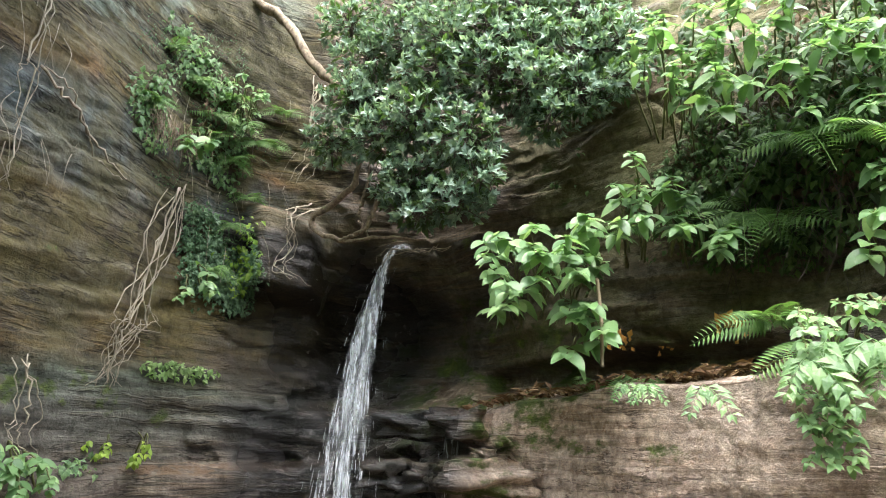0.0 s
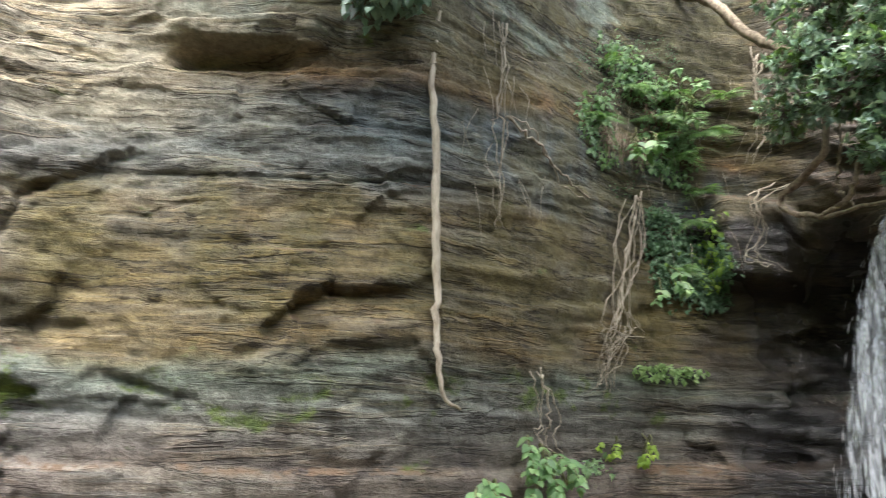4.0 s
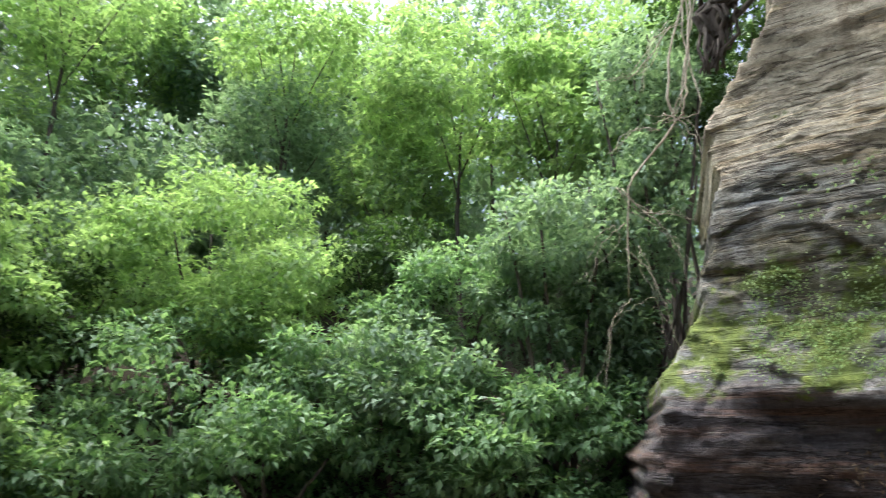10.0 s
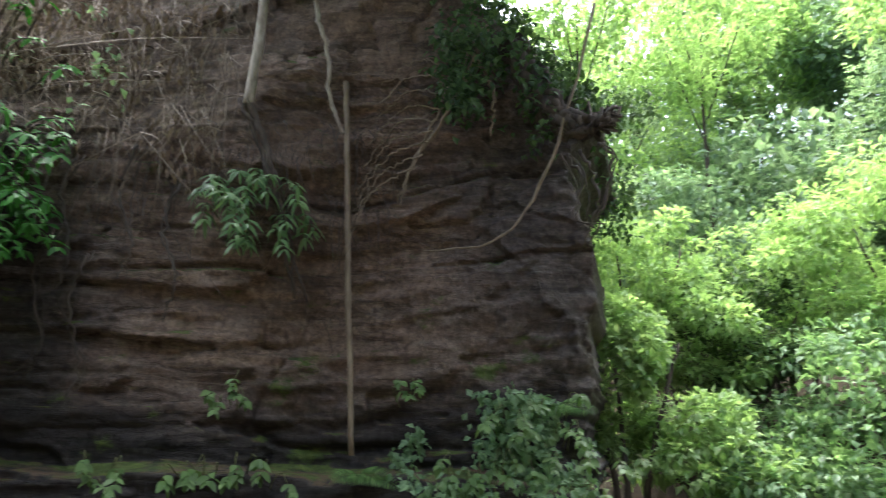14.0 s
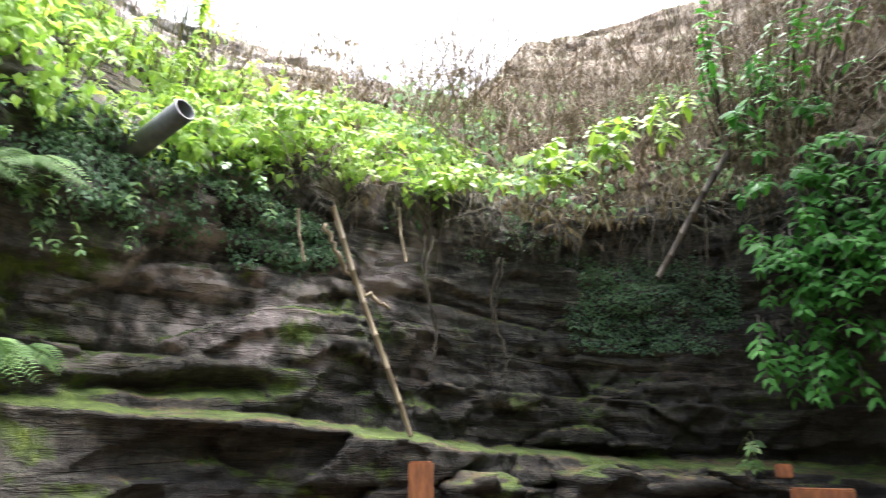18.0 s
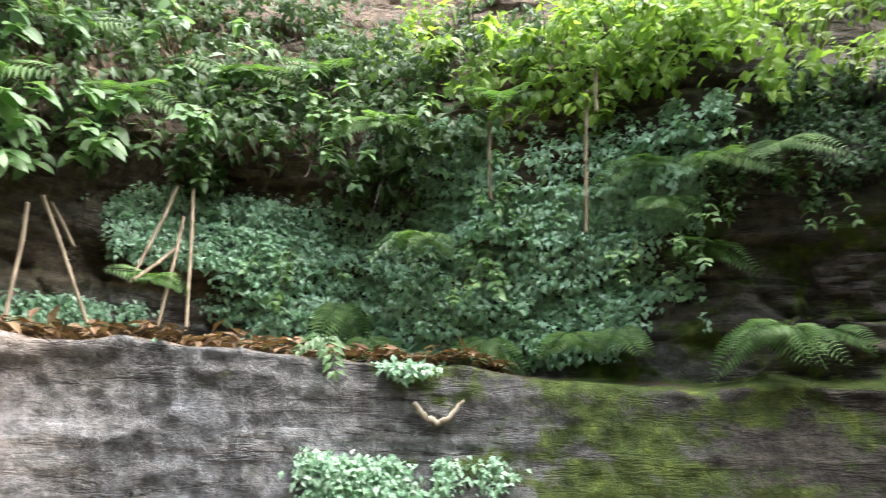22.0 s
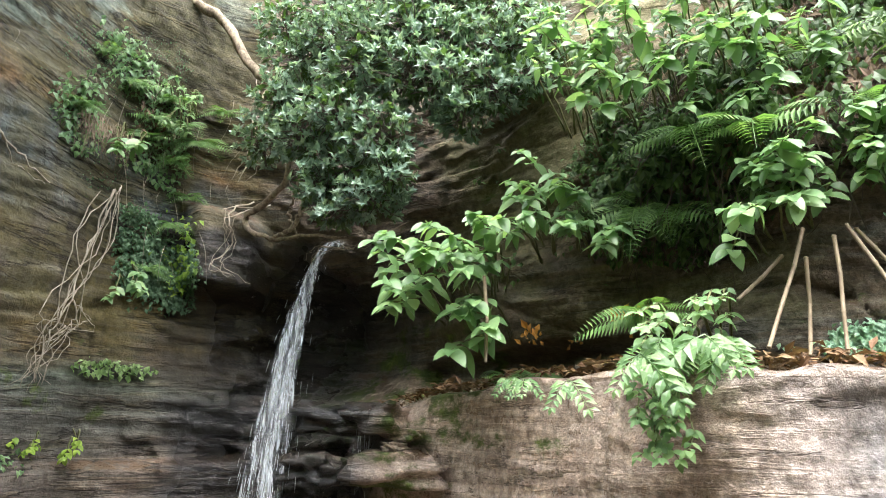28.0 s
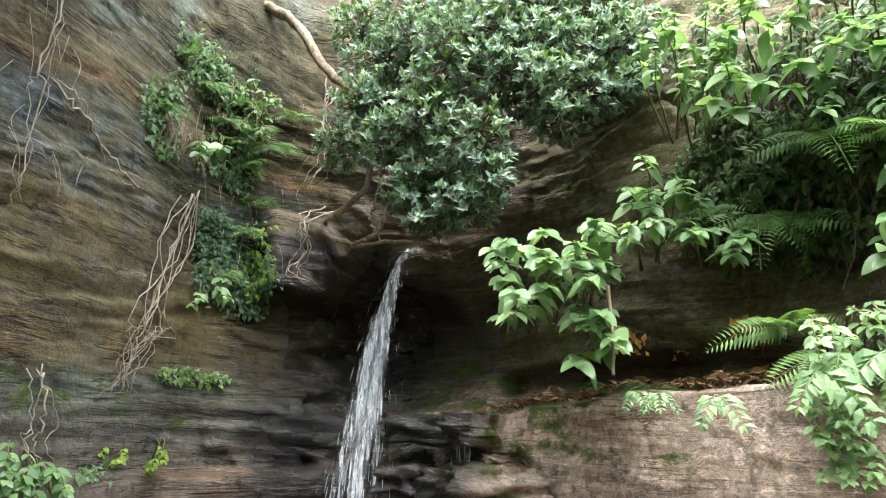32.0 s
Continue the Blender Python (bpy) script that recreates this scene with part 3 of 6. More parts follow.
def wall(az, z):
    """The distance of the rock face at a bearing and height."""
    az, z = np.broadcast_arrays(np.asarray(az, float), np.asarray(z, float))
    foot, ledge, back, rim, lean = (plan(az, c) for c in range(1, 6))
    x, y, _ = np.moveaxis(P(az, back, z), -1, 0)
    step = fbm(x * 1.5, y * 1.5, z * 0, 11, 3) * 0.12
    up = np.clip((z - ledge - step) / 0.07 + 0.5, 0, 1)
    r = foot + (back - foot) * up + lean * np.maximum(z - rim, 0)
    # thick beds, broken into long blocks that stand proud or sit back
    along = np.radians(az) * back
    s = (z + 0.06 * x - 0.04 * y + 0.30 * fbm(x * 0.45, y * 0.45, z * 0.4, 3, 3)) / 0.42
    s = s + 1.2 * fbm(s * 0.6, x * 0.06, y * 0.06, 5, 2)
    layer = np.floor(s).astype(np.int64)
    zero = layer * 0
    run = along * (0.35 + 0.5 * hashed(layer, zero, zero, 21)) + 7 * hashed(layer, zero, zero, 22) + 0.35 * (s - layer) + 0.6 * fbm(x * 1.6, y * 1.6, z * 1.6, 8, 3)
    block = np.floor(run).astype(np.int64)
    thick = (hashed(layer, block, zero, 23) - 0.5) * 0.16
    broken = np.clip(fbm(x * 1.3, y * 1.3, z * 2.0, 63, 3) * 6 + 0.35, 0, 1)
    edge = broken * (np.exp(-(((s - layer) / 0.05) ** 2)) + np.exp(-(((1 - s + layer) / 0.05) ** 2)))
    # thin beds that show here and there
    q = s * 4.3 + 1.5 * fbm(s * 1.1, x * 0.2, y * 0.2, 6, 2)
    sheet = np.floor(q).astype(np.int64)
    r2 = along * (0.9 + hashed(sheet, zero, zero, 25)) + 9 * hashed(sheet, zero, zero, 26) + 0.8 * fbm(x * 2.2, y * 2.2, z * 3, 9, 3)
    piece = np.floor(r2).astype(np.int64)
    thin = (hashed(sheet, piece, zero, 27) - 0.5) * 0.07 + 0.02 * np.exp(-(((q - sheet) / 0.15) ** 2))
    show = np.clip(fbm(x * 0.8, y * 0.8, z * 1.4, 61, 3) * 4 + 0.55, 0, 1)
    bank = (1 - up) * box(az, -100, -2, 8)
    plane = box(az, 10, 110, 6)
    strong = 0.65 - 0.42 * plane + 0.5 * box(az, -150, -85, 16)
    strong = strong * (1 - 0.8 * bank) * (1 - 0.85 * box(z, 3.5, 9, 0.5) * box(az, 50, 99, 8))
    r = r + strong * (thick + (0.03 + 0.09 * plane) * edge + thin * show * (1 + 1.5 * plane))
    r = r + 0.40 * fbm(x * 0.55, y * 0.55, z * 0.6, 31, 3) + (0.13 - 0.10 * bank - 0.08 * plane) * fbm(x * 2.6, y * 2.6, z * 4.0, 37, 5) + 0.05 * fbm(x * 12, y * 12, z * 15, 41, 3)
    # chips and facets: cells of broken rock, each with its own set-back and tilt
    for scale, deep, tilt, seed in ((1.5, 0.09, 0.24, 101), (4.0, 0.035, 0.16, 111)):
        gu, gv = along * scale + 0.8 * fbm(x * 1.5, y * 1.5, z * 1.5, seed, 2), z * scale * 2.2 + 0.8 * fbm(x * 1.5, y * 1.5, z * 1.5, seed + 1, 2)
        iu, iv = np.floor(gu).astype(np.int64), np.floor(gv).astype(np.int64)
        best, chip = np.full(gu.shape, 9.0), np.zeros(gu.shape)
        for du in (-1, 0, 1):
            for dv in (-1, 0, 1):
                cu, cv = iu + du, iv + dv
                ou, ov = cu + hashed(cu, cv, zero, seed + 2) - gu, cv + hashed(cu, cv, zero, seed + 3) - gv
                d2 = ou * ou + ov * ov
                val = (hashed(cu, cv, zero, seed + 4) - 0.5) * deep + tilt / scale * ((hashed(cu, cv, zero, seed + 5) - 0.5) * ou + (hashed(cu, cv, zero, seed + 6) - 0.5) * ov)
                chip = np.where(d2 < best, val, chip)
                best = np.minimum(best, d2)
        r = r + chip * (0.5 + 0.7 * show) * (1 - 0.8 * bank) * (1 - 0.5 * plane) * (1 + 0.9 * box(az, 62, 99, 6) * box(z, 0.5, 3.5, 0.3))
    # long diagonal cracks
    crack = np.abs(vnoise(x * 0.7 + z * 0.5, y * 0.7, z * 0.9, 71) - 0.5)
    r = r + 0.06 * np.exp(-((crack / 0.012) ** 2)) * (1 - bank) * (1 - 0.85 * plane)
    # single clefts and stepped breaks of the west cliff
    wa, wz = az + 3.4 * fbm(x * 3.2, y * 3.2, z * 4.2, 81, 4), z + 0.22 * fbm(x * 3.2, y * 3.2, z * 3.2, 83, 4)
    for a, b, deep, wide, under in (((59.5, 3.45), (64.3, 3.19), 0.10, 0.035, 0.05), ((64.3, 3.19), (66.4, 2.81), 0.10, 0.03, 0.0), ((40.2, 2.57), (44.4, 2.56), 0.06, 0.02, 0.09), ((44.4, 2.56), (48.8, 2.21), 0.08, 0.02, 0.07),
                                    ((48.8, 2.21), (51.2, 2.01), 0.04, 0.02, 0.03), ((61.7, 2.54), (64.0, 2.32), 0.09, 0.025, 0.06), ((58.9, 1.97), (53.1, 1.82), 0.07, 0.02, 0.06), ((66, 2.3), (61, 2.3), 0.06, 0.02, 0.06),
                                    ((73.5, 4.0), (68.5, 3.98), 0.09, 0.02, 0.06), ((74, 4.56), (63, 4.66), 0.10, 0.025, 0.10), ((72.0, 3.5), (72.8, 2.75), 0.10, 0.03, 0.0), ((76.7, 3.45), (75.6, 2.6), 0.07, 0.03, 0.0), ((80.5, 3.4), (79.6, 2.7), 0.05, 0.03, 0.0)):
        r = r + groove(wa, wz, a, b, 0.75 * deep, 0.8 * wide, under) * (0.55 + 0.9 * vnoise(x * 4, y * 4, z * 4, 87))
    # the ends of the cliffs, where the gorge opens
    west, south = ends(z)
    r = r + np.minimum(2.0 * np.maximum(az - west, 0), 2.6) + np.minimum(2.0 * np.maximum(south - az, 0), 2.6)
    # hollow behind the fall, the undercut along the bank, caves and clefts
    wob = 1 + 0.5 * fbm(x * 2.5, y * 2.5, z * 2.5, 91, 3)
    r = r + 1.0 * np.exp(-(np.abs((az - 1.0) / 8.0) ** 3.2 + np.abs((z - 2.74) / 0.68) ** 3.2) * wob**2)
    r = r + 0.45 * box(az, -26, -6, 3) * box(z, 2.17, 2.42, 0.12) + 0.2 * box(az, -32, -21, 5) * box(z, 2.6, 3.35, 0.35) + 0.35 * box(az, -4.5, 0.5, 1.5) * box(z, 1.5, 1.72, 0.12)
    r = r + 0.30 * box(az, 66, 91, 6) * box(z, -1, 1.5 + 0.012 * (az - 66), 0.25)
    r = r - 0.13 * box(az, 46, 58, 3) * box(z, 4.24 + 0.01 * (az - 52), 4.42, 0.05) + 0.2 * box(az, 49, 57, 3) * box(z, 4.1, 4.24, 0.06) + 0.22 * box(az + 5 * fbm(x * 3, y * 3, z * 3, 95, 3), -111, -99, 8) * box(z + 0.2 * fbm(x * 3, y * 3, z * 3, 97, 3), 1.86, 1.97, 0.1)
    r = r - 0.35 * box(az, 9.5, 15, 2) * box(z, 2.9, 3.7, 0.2)
    r = r - 0.3 * box(az, 82, 99, 6) * box(z, 1.0, 2.1, 0.8)
    return r


def surf(az, z, out=0.0):
    """A point on the rock, or out metres in front of it."""
    return P(az, wall(az, z) - out, z)


def mesh_of(name, verts, faces, mat, smooth=False):
    """A mesh from arrays; faces all have the same number of corners."""
    me = bpy.data.meshes.new(name)
    verts, faces = np.asarray(verts, np.float32), np.asarray(faces, np.int32)
    n, c = faces.shape
    me.vertices.add(len(verts))
    me.vertices.foreach_set("co", verts.ravel())
    me.loops.add(n * c)
    me.loops.foreach_set("vertex_index", faces.ravel())
    me.polygons.add(n)
    me.polygons.foreach_set("loop_start", np.arange(n, dtype=np.int32) * c)
    me.polygons.foreach_set("use_smooth", np.full(n, smooth))
    me.update(calc_edges=True)
    me.materials.append(mat)
    return me


def put(name, me, parent=None, label=""):
    ob = new(name, me)
    if parent is not None:
        ob.parent = parent
    return tagged(ob, label)


def thing(name, at, label, category, group="", kind=""):
    ob = new(name)
    ob.location = at
    ob.empty_display_size = 0.1
    return tagged(ob, label, category, group, kind)


def local(parent, verts):
    return np.asarray(verts, float) - np.array(parent.location)


def tube(points, radii, sides=7, wobble=0.0):
    """Corners and faces of a tapered round bar through points."""
    pts = np.asarray(points, float)
    radii = np.interp(np.linspace(0, 1, len(pts)), np.linspace(0, 1, len(radii)), radii)
    d = np.gradient(pts, axis=0)
    d /= np.linalg.norm(d, axis=1, keepdims=True) + 1e-9
    ref = np.array([0.31, 0.27, 0.91]) if abs(d[0][2]) < 0.8 else np.array([0.9, 0.3, 0.1])
    a = np.cross(d, ref)
    a /= np.linalg.norm(a, axis=1, keepdims=True)
    b = np.cross(d, a)
    t = np.linspace(0, 2 * np.pi, sides, endpoint=False)
    rr = radii[:, None] * (1 + wobble * (rng.random((len(pts), sides)) - 0.5))
    v = pts[:, None] + rr[..., None] * (np.cos(t)[None, :, None] * a[:, None] + np.sin(t)[None, :, None] * b[:, None])
    n = len(pts)
    i, j = np.meshgrid(np.arange(n - 1), np.arange(sides), indexing="ij")
    f = np.stack([i * sides + j, i * sides + (j + 1) % sides, (i + 1) * sides + (j + 1) % sides, (i + 1) * sides + j], -1).reshape(-1, 4)
    v = np.concatenate([v.reshape(-1, 3), pts[:1], pts[-1:]])
    k = np.arange(sides)
    e0 = np.stack([np.full(sides, n * sides), (k + 1) % sides, k, k], -1)
    e1 = np.stack([np.full(sides, n * sides + 1), (n - 1) * sides + k, (n - 1) * sides + (k + 1) % sides, (n - 1) * sides + (k + 1) % sides], -1)
    e0[:, 3], e1[:, 3] = n * sides, n * sides + 1
    return v, f, np.concatenate([e0[:, :3], e1[:, :3]])


def joined(bars):
    vs, fs, n = [], [], 0
    for v, f, e in bars:
        vs.append(v)
        fs.append(np.concatenate([f[:, [0, 1, 2]], f[:, [0, 2, 3]], e]) + n)
        n += len(v)
    return np.concatenate(vs), np.concatenate(fs)


def curve(points, n=14, jitter=0.0):
    """A smooth way through a few points."""
    p = np.asarray([tuple(q) for q in points], float)
    q = np.concatenate([[2 * p[0] - p[1]], p, [2 * p[-1] - p[-2]]])
    out = []
    for i in range(1, len(q) - 2):
        for t in np.linspace(0, 1, max(3, n // (len(p) - 1)), endpoint=False):
            out.append(0.5 * (2 * q[i] + (q[i + 1] - q[i - 1]) * t + (2 * q[i - 1] - 5 * q[i] + 4 * q[i + 1] - q[i + 2]) * t**2 + (3 * q[i] - q[i - 1] - 3 * q[i + 1] + q[i + 2]) * t**3))
    out = np.array(out + [p[-1]])
    if jitter:
        out[1:-1] += rng.normal(0, jitter, out[1:-1].shape)
    return out


def unit(v):
    return v / (np.linalg.norm(v, axis=-1, keepdims=True) + 1e-9)


def leaves(at, way, face, length, wide=0.45):
    """Corners and faces of many small folded leaves: places, directions, facings, lengths."""
    way = unit(way)
    side = unit(np.cross(way, face))
    top = np.cross(side, way)
    L = length[:, None]
    w = wide * L * 0.5
    b, t = at, at + way * L - top * L * 0.12
    c = at + way * L * 0.45 + top * L * 0.02
    l, r = c + side * w + top * w * 0.35, c - side * w + top * w * 0.35
    v = np.stack([b, r, c, l, t], 1).reshape(-1, 3)
    f = np.array([[0, 1, 2], [1, 4, 2], [2, 4, 3], [0, 2, 3]])
    return v, (np.arange(len(at))[:, None, None] * 5 + f).reshape(-1, 3)


def cloud(clumps, count, size, droop=0.35, wide=0.45, shell=0.55):
    """Leaves on egg-shaped clumps: (centre, radii) each. Twigs' leaves lie outwards and hang a little."""
    vols = np.array([np.prod(c[1]) ** 0.67 for c in clumps])
    n = np.maximum((count * vols / vols.sum()).astype(int), 5)
    at, way, face = [], [], []
    for (c, rad), m in zip(clumps, n):
        d = unit(rng.normal(size=(m, 3)))
        q = shell + (1 - shell) * rng.random((m, 1)) ** 0.6
        q *= 0.86 + 0.3 * vnoise(d[:, 0] * 2.4 + c[0], d[:, 1] * 2.4 + c[1], d[:, 2] * 2.4, 77)[:, None]
        at.append(np.array(c) + d * q * np.array(rad))
        way.append(d * 0.8 + rng.normal(0, 0.55, (m, 3)) + [0, 0, -droop])
        face.append(d * 0.45 + rng.normal(0, 0.35, (m, 3)) + [0, 0, 1.3])
    at, way, face = np.concatenate(at), np.concatenate(way), np.concatenate(face)
    return leaves(at, way, face, size * (0.6 + 0.8 * rng.random(len(at))), wide)


# ---- the gorge: rock faces, ground ----
def cliff(name, a0, a1, label):
    az = np.linspace(a0, a1, int((a1 - a0) / 0.25) + 2)
    t = np.concatenate([np.linspace(-0.4, 0.9, 8)[:-1], np.linspace(0.9, 5.6, 190), np.linspace(5.6, 9.0, 46)[1:]])
    A, Z = np.meshgrid(az, t, indexing="ij")
    # the rim stays low where the sky shows over it
    lid = np.interp(A, [-213, -150, -137, -130, -100, -80, -74, -60, -30, 14, 40, 101], [6.6, 8.8, 8.4, 6.1, 6.3, 6.4, 6.5, 7.0, 8.4, 8.0, 6.6, 6.3])
    Z = np.where(Z > 3.0, 3.0 + (Z - 3.0) * (lid - 3.0) / 6.0, Z)
    R = wall(A, Z)
    v = P(A, R, Z)
    tail = [P(az, R[:, -1] + d, Z[:, -1] + h) for d, h in ((0.5, 0.1), (2, 0.2), (6, 0.2), (20, 0.0))]
    v = np.concatenate([v, np.stack(tail, 1)], 1)
    n, m = v.shape[:2]
    i, j = np.meshgrid(np.arange(n - 1), np.arange(m - 1), indexing="ij")
    f = np.stack([i * m + j, (i + 1) * m + j, (i + 1) * m + j + 1, i * m + j + 1], -1).reshape(-1, 4)
    w, s = ends(np.concatenate([Z, np.repeat(Z[:, -1:], 4, 1)], 1))
    A = np.concatenate([A, np.repeat(A[:, -1:], 4, 1)], 1)
    gone = ((A > w + 1.3) | (A < s - 1.3)).ravel()
    f = f[~gone[f].all(1)]
    ob = new(name, mesh_of(name, v.reshape(-1, 3), f, ROCK, True))
    return tagged(ob, label, "cliff", "", "structure")


cliff("wall_west", 12, 101, "layered ochre and grey sandstone cliff with moss and cracks")
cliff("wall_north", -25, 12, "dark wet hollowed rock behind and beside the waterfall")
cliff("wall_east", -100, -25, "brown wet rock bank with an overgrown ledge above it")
cliff("wall_southeast", -150, -100, "dark layered mossy rock under an overgrown rim")
cliff("wall_south", -213, -150, "shaded red-brown earth and rock cliff with hanging roots")


def ground_height(az, r):
    d = np.abs((az - 125 + 180) % 360 - 180)
    open_side = np.clip((42 - d) / 12, 0, 1)
    hill = 0.38 * np.clip(r - 6.5, 0, 30) + 0.1 * np.clip(r - 36, 0, 60)
    return open_side * hill + 0.25 * fbm(r * np.cos(np.radians(az)) * 0.5, r * np.sin(np.radians(az)) * 0.5, r * 0, 51, 3) - 0.02


def ground():
    rs = np.concatenate([np.linspace(0.05, 30, 90), np.geomspace(32, 900, 18)])
    az = np.linspace(-180, 180, 181)
    A, R = np.meshgrid(az, rs, indexing="ij")
    v = P(A, R, ground_height(A, R))
    n, m = v.shape[:2]
    i, j = np.meshgrid(np.arange(n - 1), np.arange(m - 1), indexing="ij")
    f = np.stack([i * m + j, i * m + j + 1, (i + 1) * m + j + 1, (i + 1) * m + j], -1).reshape(-1, 4)
    tagged(new("ground", mesh_of("ground", v.reshape(-1, 3), f, SOIL, True)), "dark damp forest soil of the gorge floor", "ground", "", "structure")


ground()


# ---- the waterfall ----
def waterfall():
    base = thing("waterfall", V(5.5, 6.3, 0.1), "thin white waterfall dropping from a rock lip", "waterfall", "", "structure")

    def way(shift, spread, n=30, start=0.0, end=1.0):
        """Down the throw of the fall, fanning out on the way."""
        t = np.linspace(start, end, n)
        az = 1.8 + 5.6 * t**0.55 + spread * (0.10 + 0.90 * t**1.2)
        p = P(az, 7.2 - 1.05 * t**0.55, 3.56 + 0.05 * t - 2.95 * t**1.35)
        return p + shift

    def ribbon(p, width):
        """A thin curved sheet that follows p, facing down the gorge."""
        side = unit(np.cross(np.gradient(p, axis=0), unit(p * [1, 1, 0])))
        n = len(p)
        w = width[:, None]
        v = np.concatenate([p - side * w, p - unit(p * [1, 1, 0]) * w * 0.35, p + side * w])
        i = np.arange(n - 1)
        return v, np.concatenate([np.stack([i + a, i + a + 1, i + b + 1, i + b], -1) for a, b in ((0, n), (n, 2 * n))])

    for name, count, spread, width, ends_at in (("stream", 7, 0.2, (0.009, 0.02), (0.75, 1.0)), ("veil", 26, 0.95, (0.014, 0.034), (0.5, 1.0))):
        vs, fs, m = [], [], 0
        for k in range(count):
            a = 0.0 if name == "stream" else rng.uniform(0.0, 0.4)
            b = rng.uniform(*ends_at)
            p = way(rng.normal(0, 0.016, 3), rng.normal(-0.25 if name == "veil" else 0.1, spread), 34, a, b)
            t = np.linspace(0, 1, 34)
            v, f = ribbon(p, rng.uniform(*width) * (0.7 + 0.7 * t) * np.clip(8 * (1 - t) + 0.2, 0, 1) * (0.8 + 0.4 * rng.random(34)))
            vs.append(v)
            fs.append(f + m)
            m += len(v)
        put(name, mesh_of(name, local(base, np.concatenate(vs)), np.concatenate(fs), WATER, True), base)
    drops = []
    for k in range(320):
        a = rng.random() ** 0.6 * 0.93
        p = way(rng.normal(0, 0.03, 3), rng.normal(-0.4, 1.5), 5, a, a + rng.uniform(0.01, 0.045))
        w = 0.0006 + 0.0013 * rng.random() ** 2
        drops.append(tube(p, [w * 0.3, w, w * 0.3], 4, 0.5))
    for k in range(26):
        az, z = rng.normal(-1.6, 0.35), rng.uniform(1.2, 1.75)
        drops.append(tube(P(az, 6.4, np.linspace(z, z - rng.uniform(0.04, 0.16), 4)), [0.0008, 0.002, 0.0008], 4, 0.5))
    v, f = joined(drops)
    put("spray", mesh_of("spray", local(base, v), f, SPRAY, True), base)


waterfall()


# ---- plants ----
def plant(name, label, category, at, clumps, count, size, mat, stems=(), stem_mat=None, group="", droop=0.35, wide=0.45, shell=0.55, crown="crown", kind=""):
    """A thing of stems, limb by limb, and one crown of many small leaves."""
    base = thing(name, at, label, category, group, kind)
    v, f = cloud(clumps, count, size, droop, wide, shell)
    put(crown, mesh_of(crown, local(base, v), f, mat), base)
    for part_name, pts, radii in stems:
        v, f = joined([tube(curve(pts, 20, 0.006), radii, 8, 0.4)])
        put(part_name, mesh_of(part_name, local(base, v), f, stem_mat or BARK, True), base)
    return base


def egg(az, r, z, w, d, h):
    return (P(az, r, z).tolist(), (w, d, h))


def tufts(clumps, count, size, wide=0.4, per=8, up=0.5, open_out=0.85):
    """Twig tips on egg-shaped clumps, each with a whorl of stiff oval leaves; also gives the twigs."""
    vols = np.array([np.prod(c[1]) ** 0.67 for c in clumps])
    n = np.maximum((count * vols / vols.sum()).astype(int), 3)
    at, way, face, twigs = [], [], [], []
    for (c, rad), m in zip(clumps, n):
        for _ in range(m):
            d = unit(rng.normal(size=3))
            tip = np.array(c) + d * np.array(rad) * (0.6 + 0.45 * rng.random())
            axis = unit(d * 0.9 + np.array([0, 0, up]) + rng.normal(0, 0.35, 3))
            a = unit(np.cross(axis, rng.normal(size=3)))
            b = np.cross(axis, a)
            if rng.random() < 0.5:
                twigs.append(tube(curve([np.array(c) + rng.normal(0, 0.05, 3), tip - axis * 0.1, tip], 5), [0.006, 0.003], 3))
            for q in range(per):
                w = q * 2.4
                out = math.cos(w) * a + math.sin(w) * b
                lean = open_out * (0.55 + 0.6 * rng.random())
                at.append(tip - axis * 0.035 * rng.random())
                way.append(axis * (1.1 - 0.5 * lean) + out * lean)
                face.append(axis - out * 0.35)
    at, way, face = np.array(at), np.array(way), np.array(face)
    return leaves(at, way, face, size * (0.7 + 0.55 * rng.random(len(at))), wide), twigs


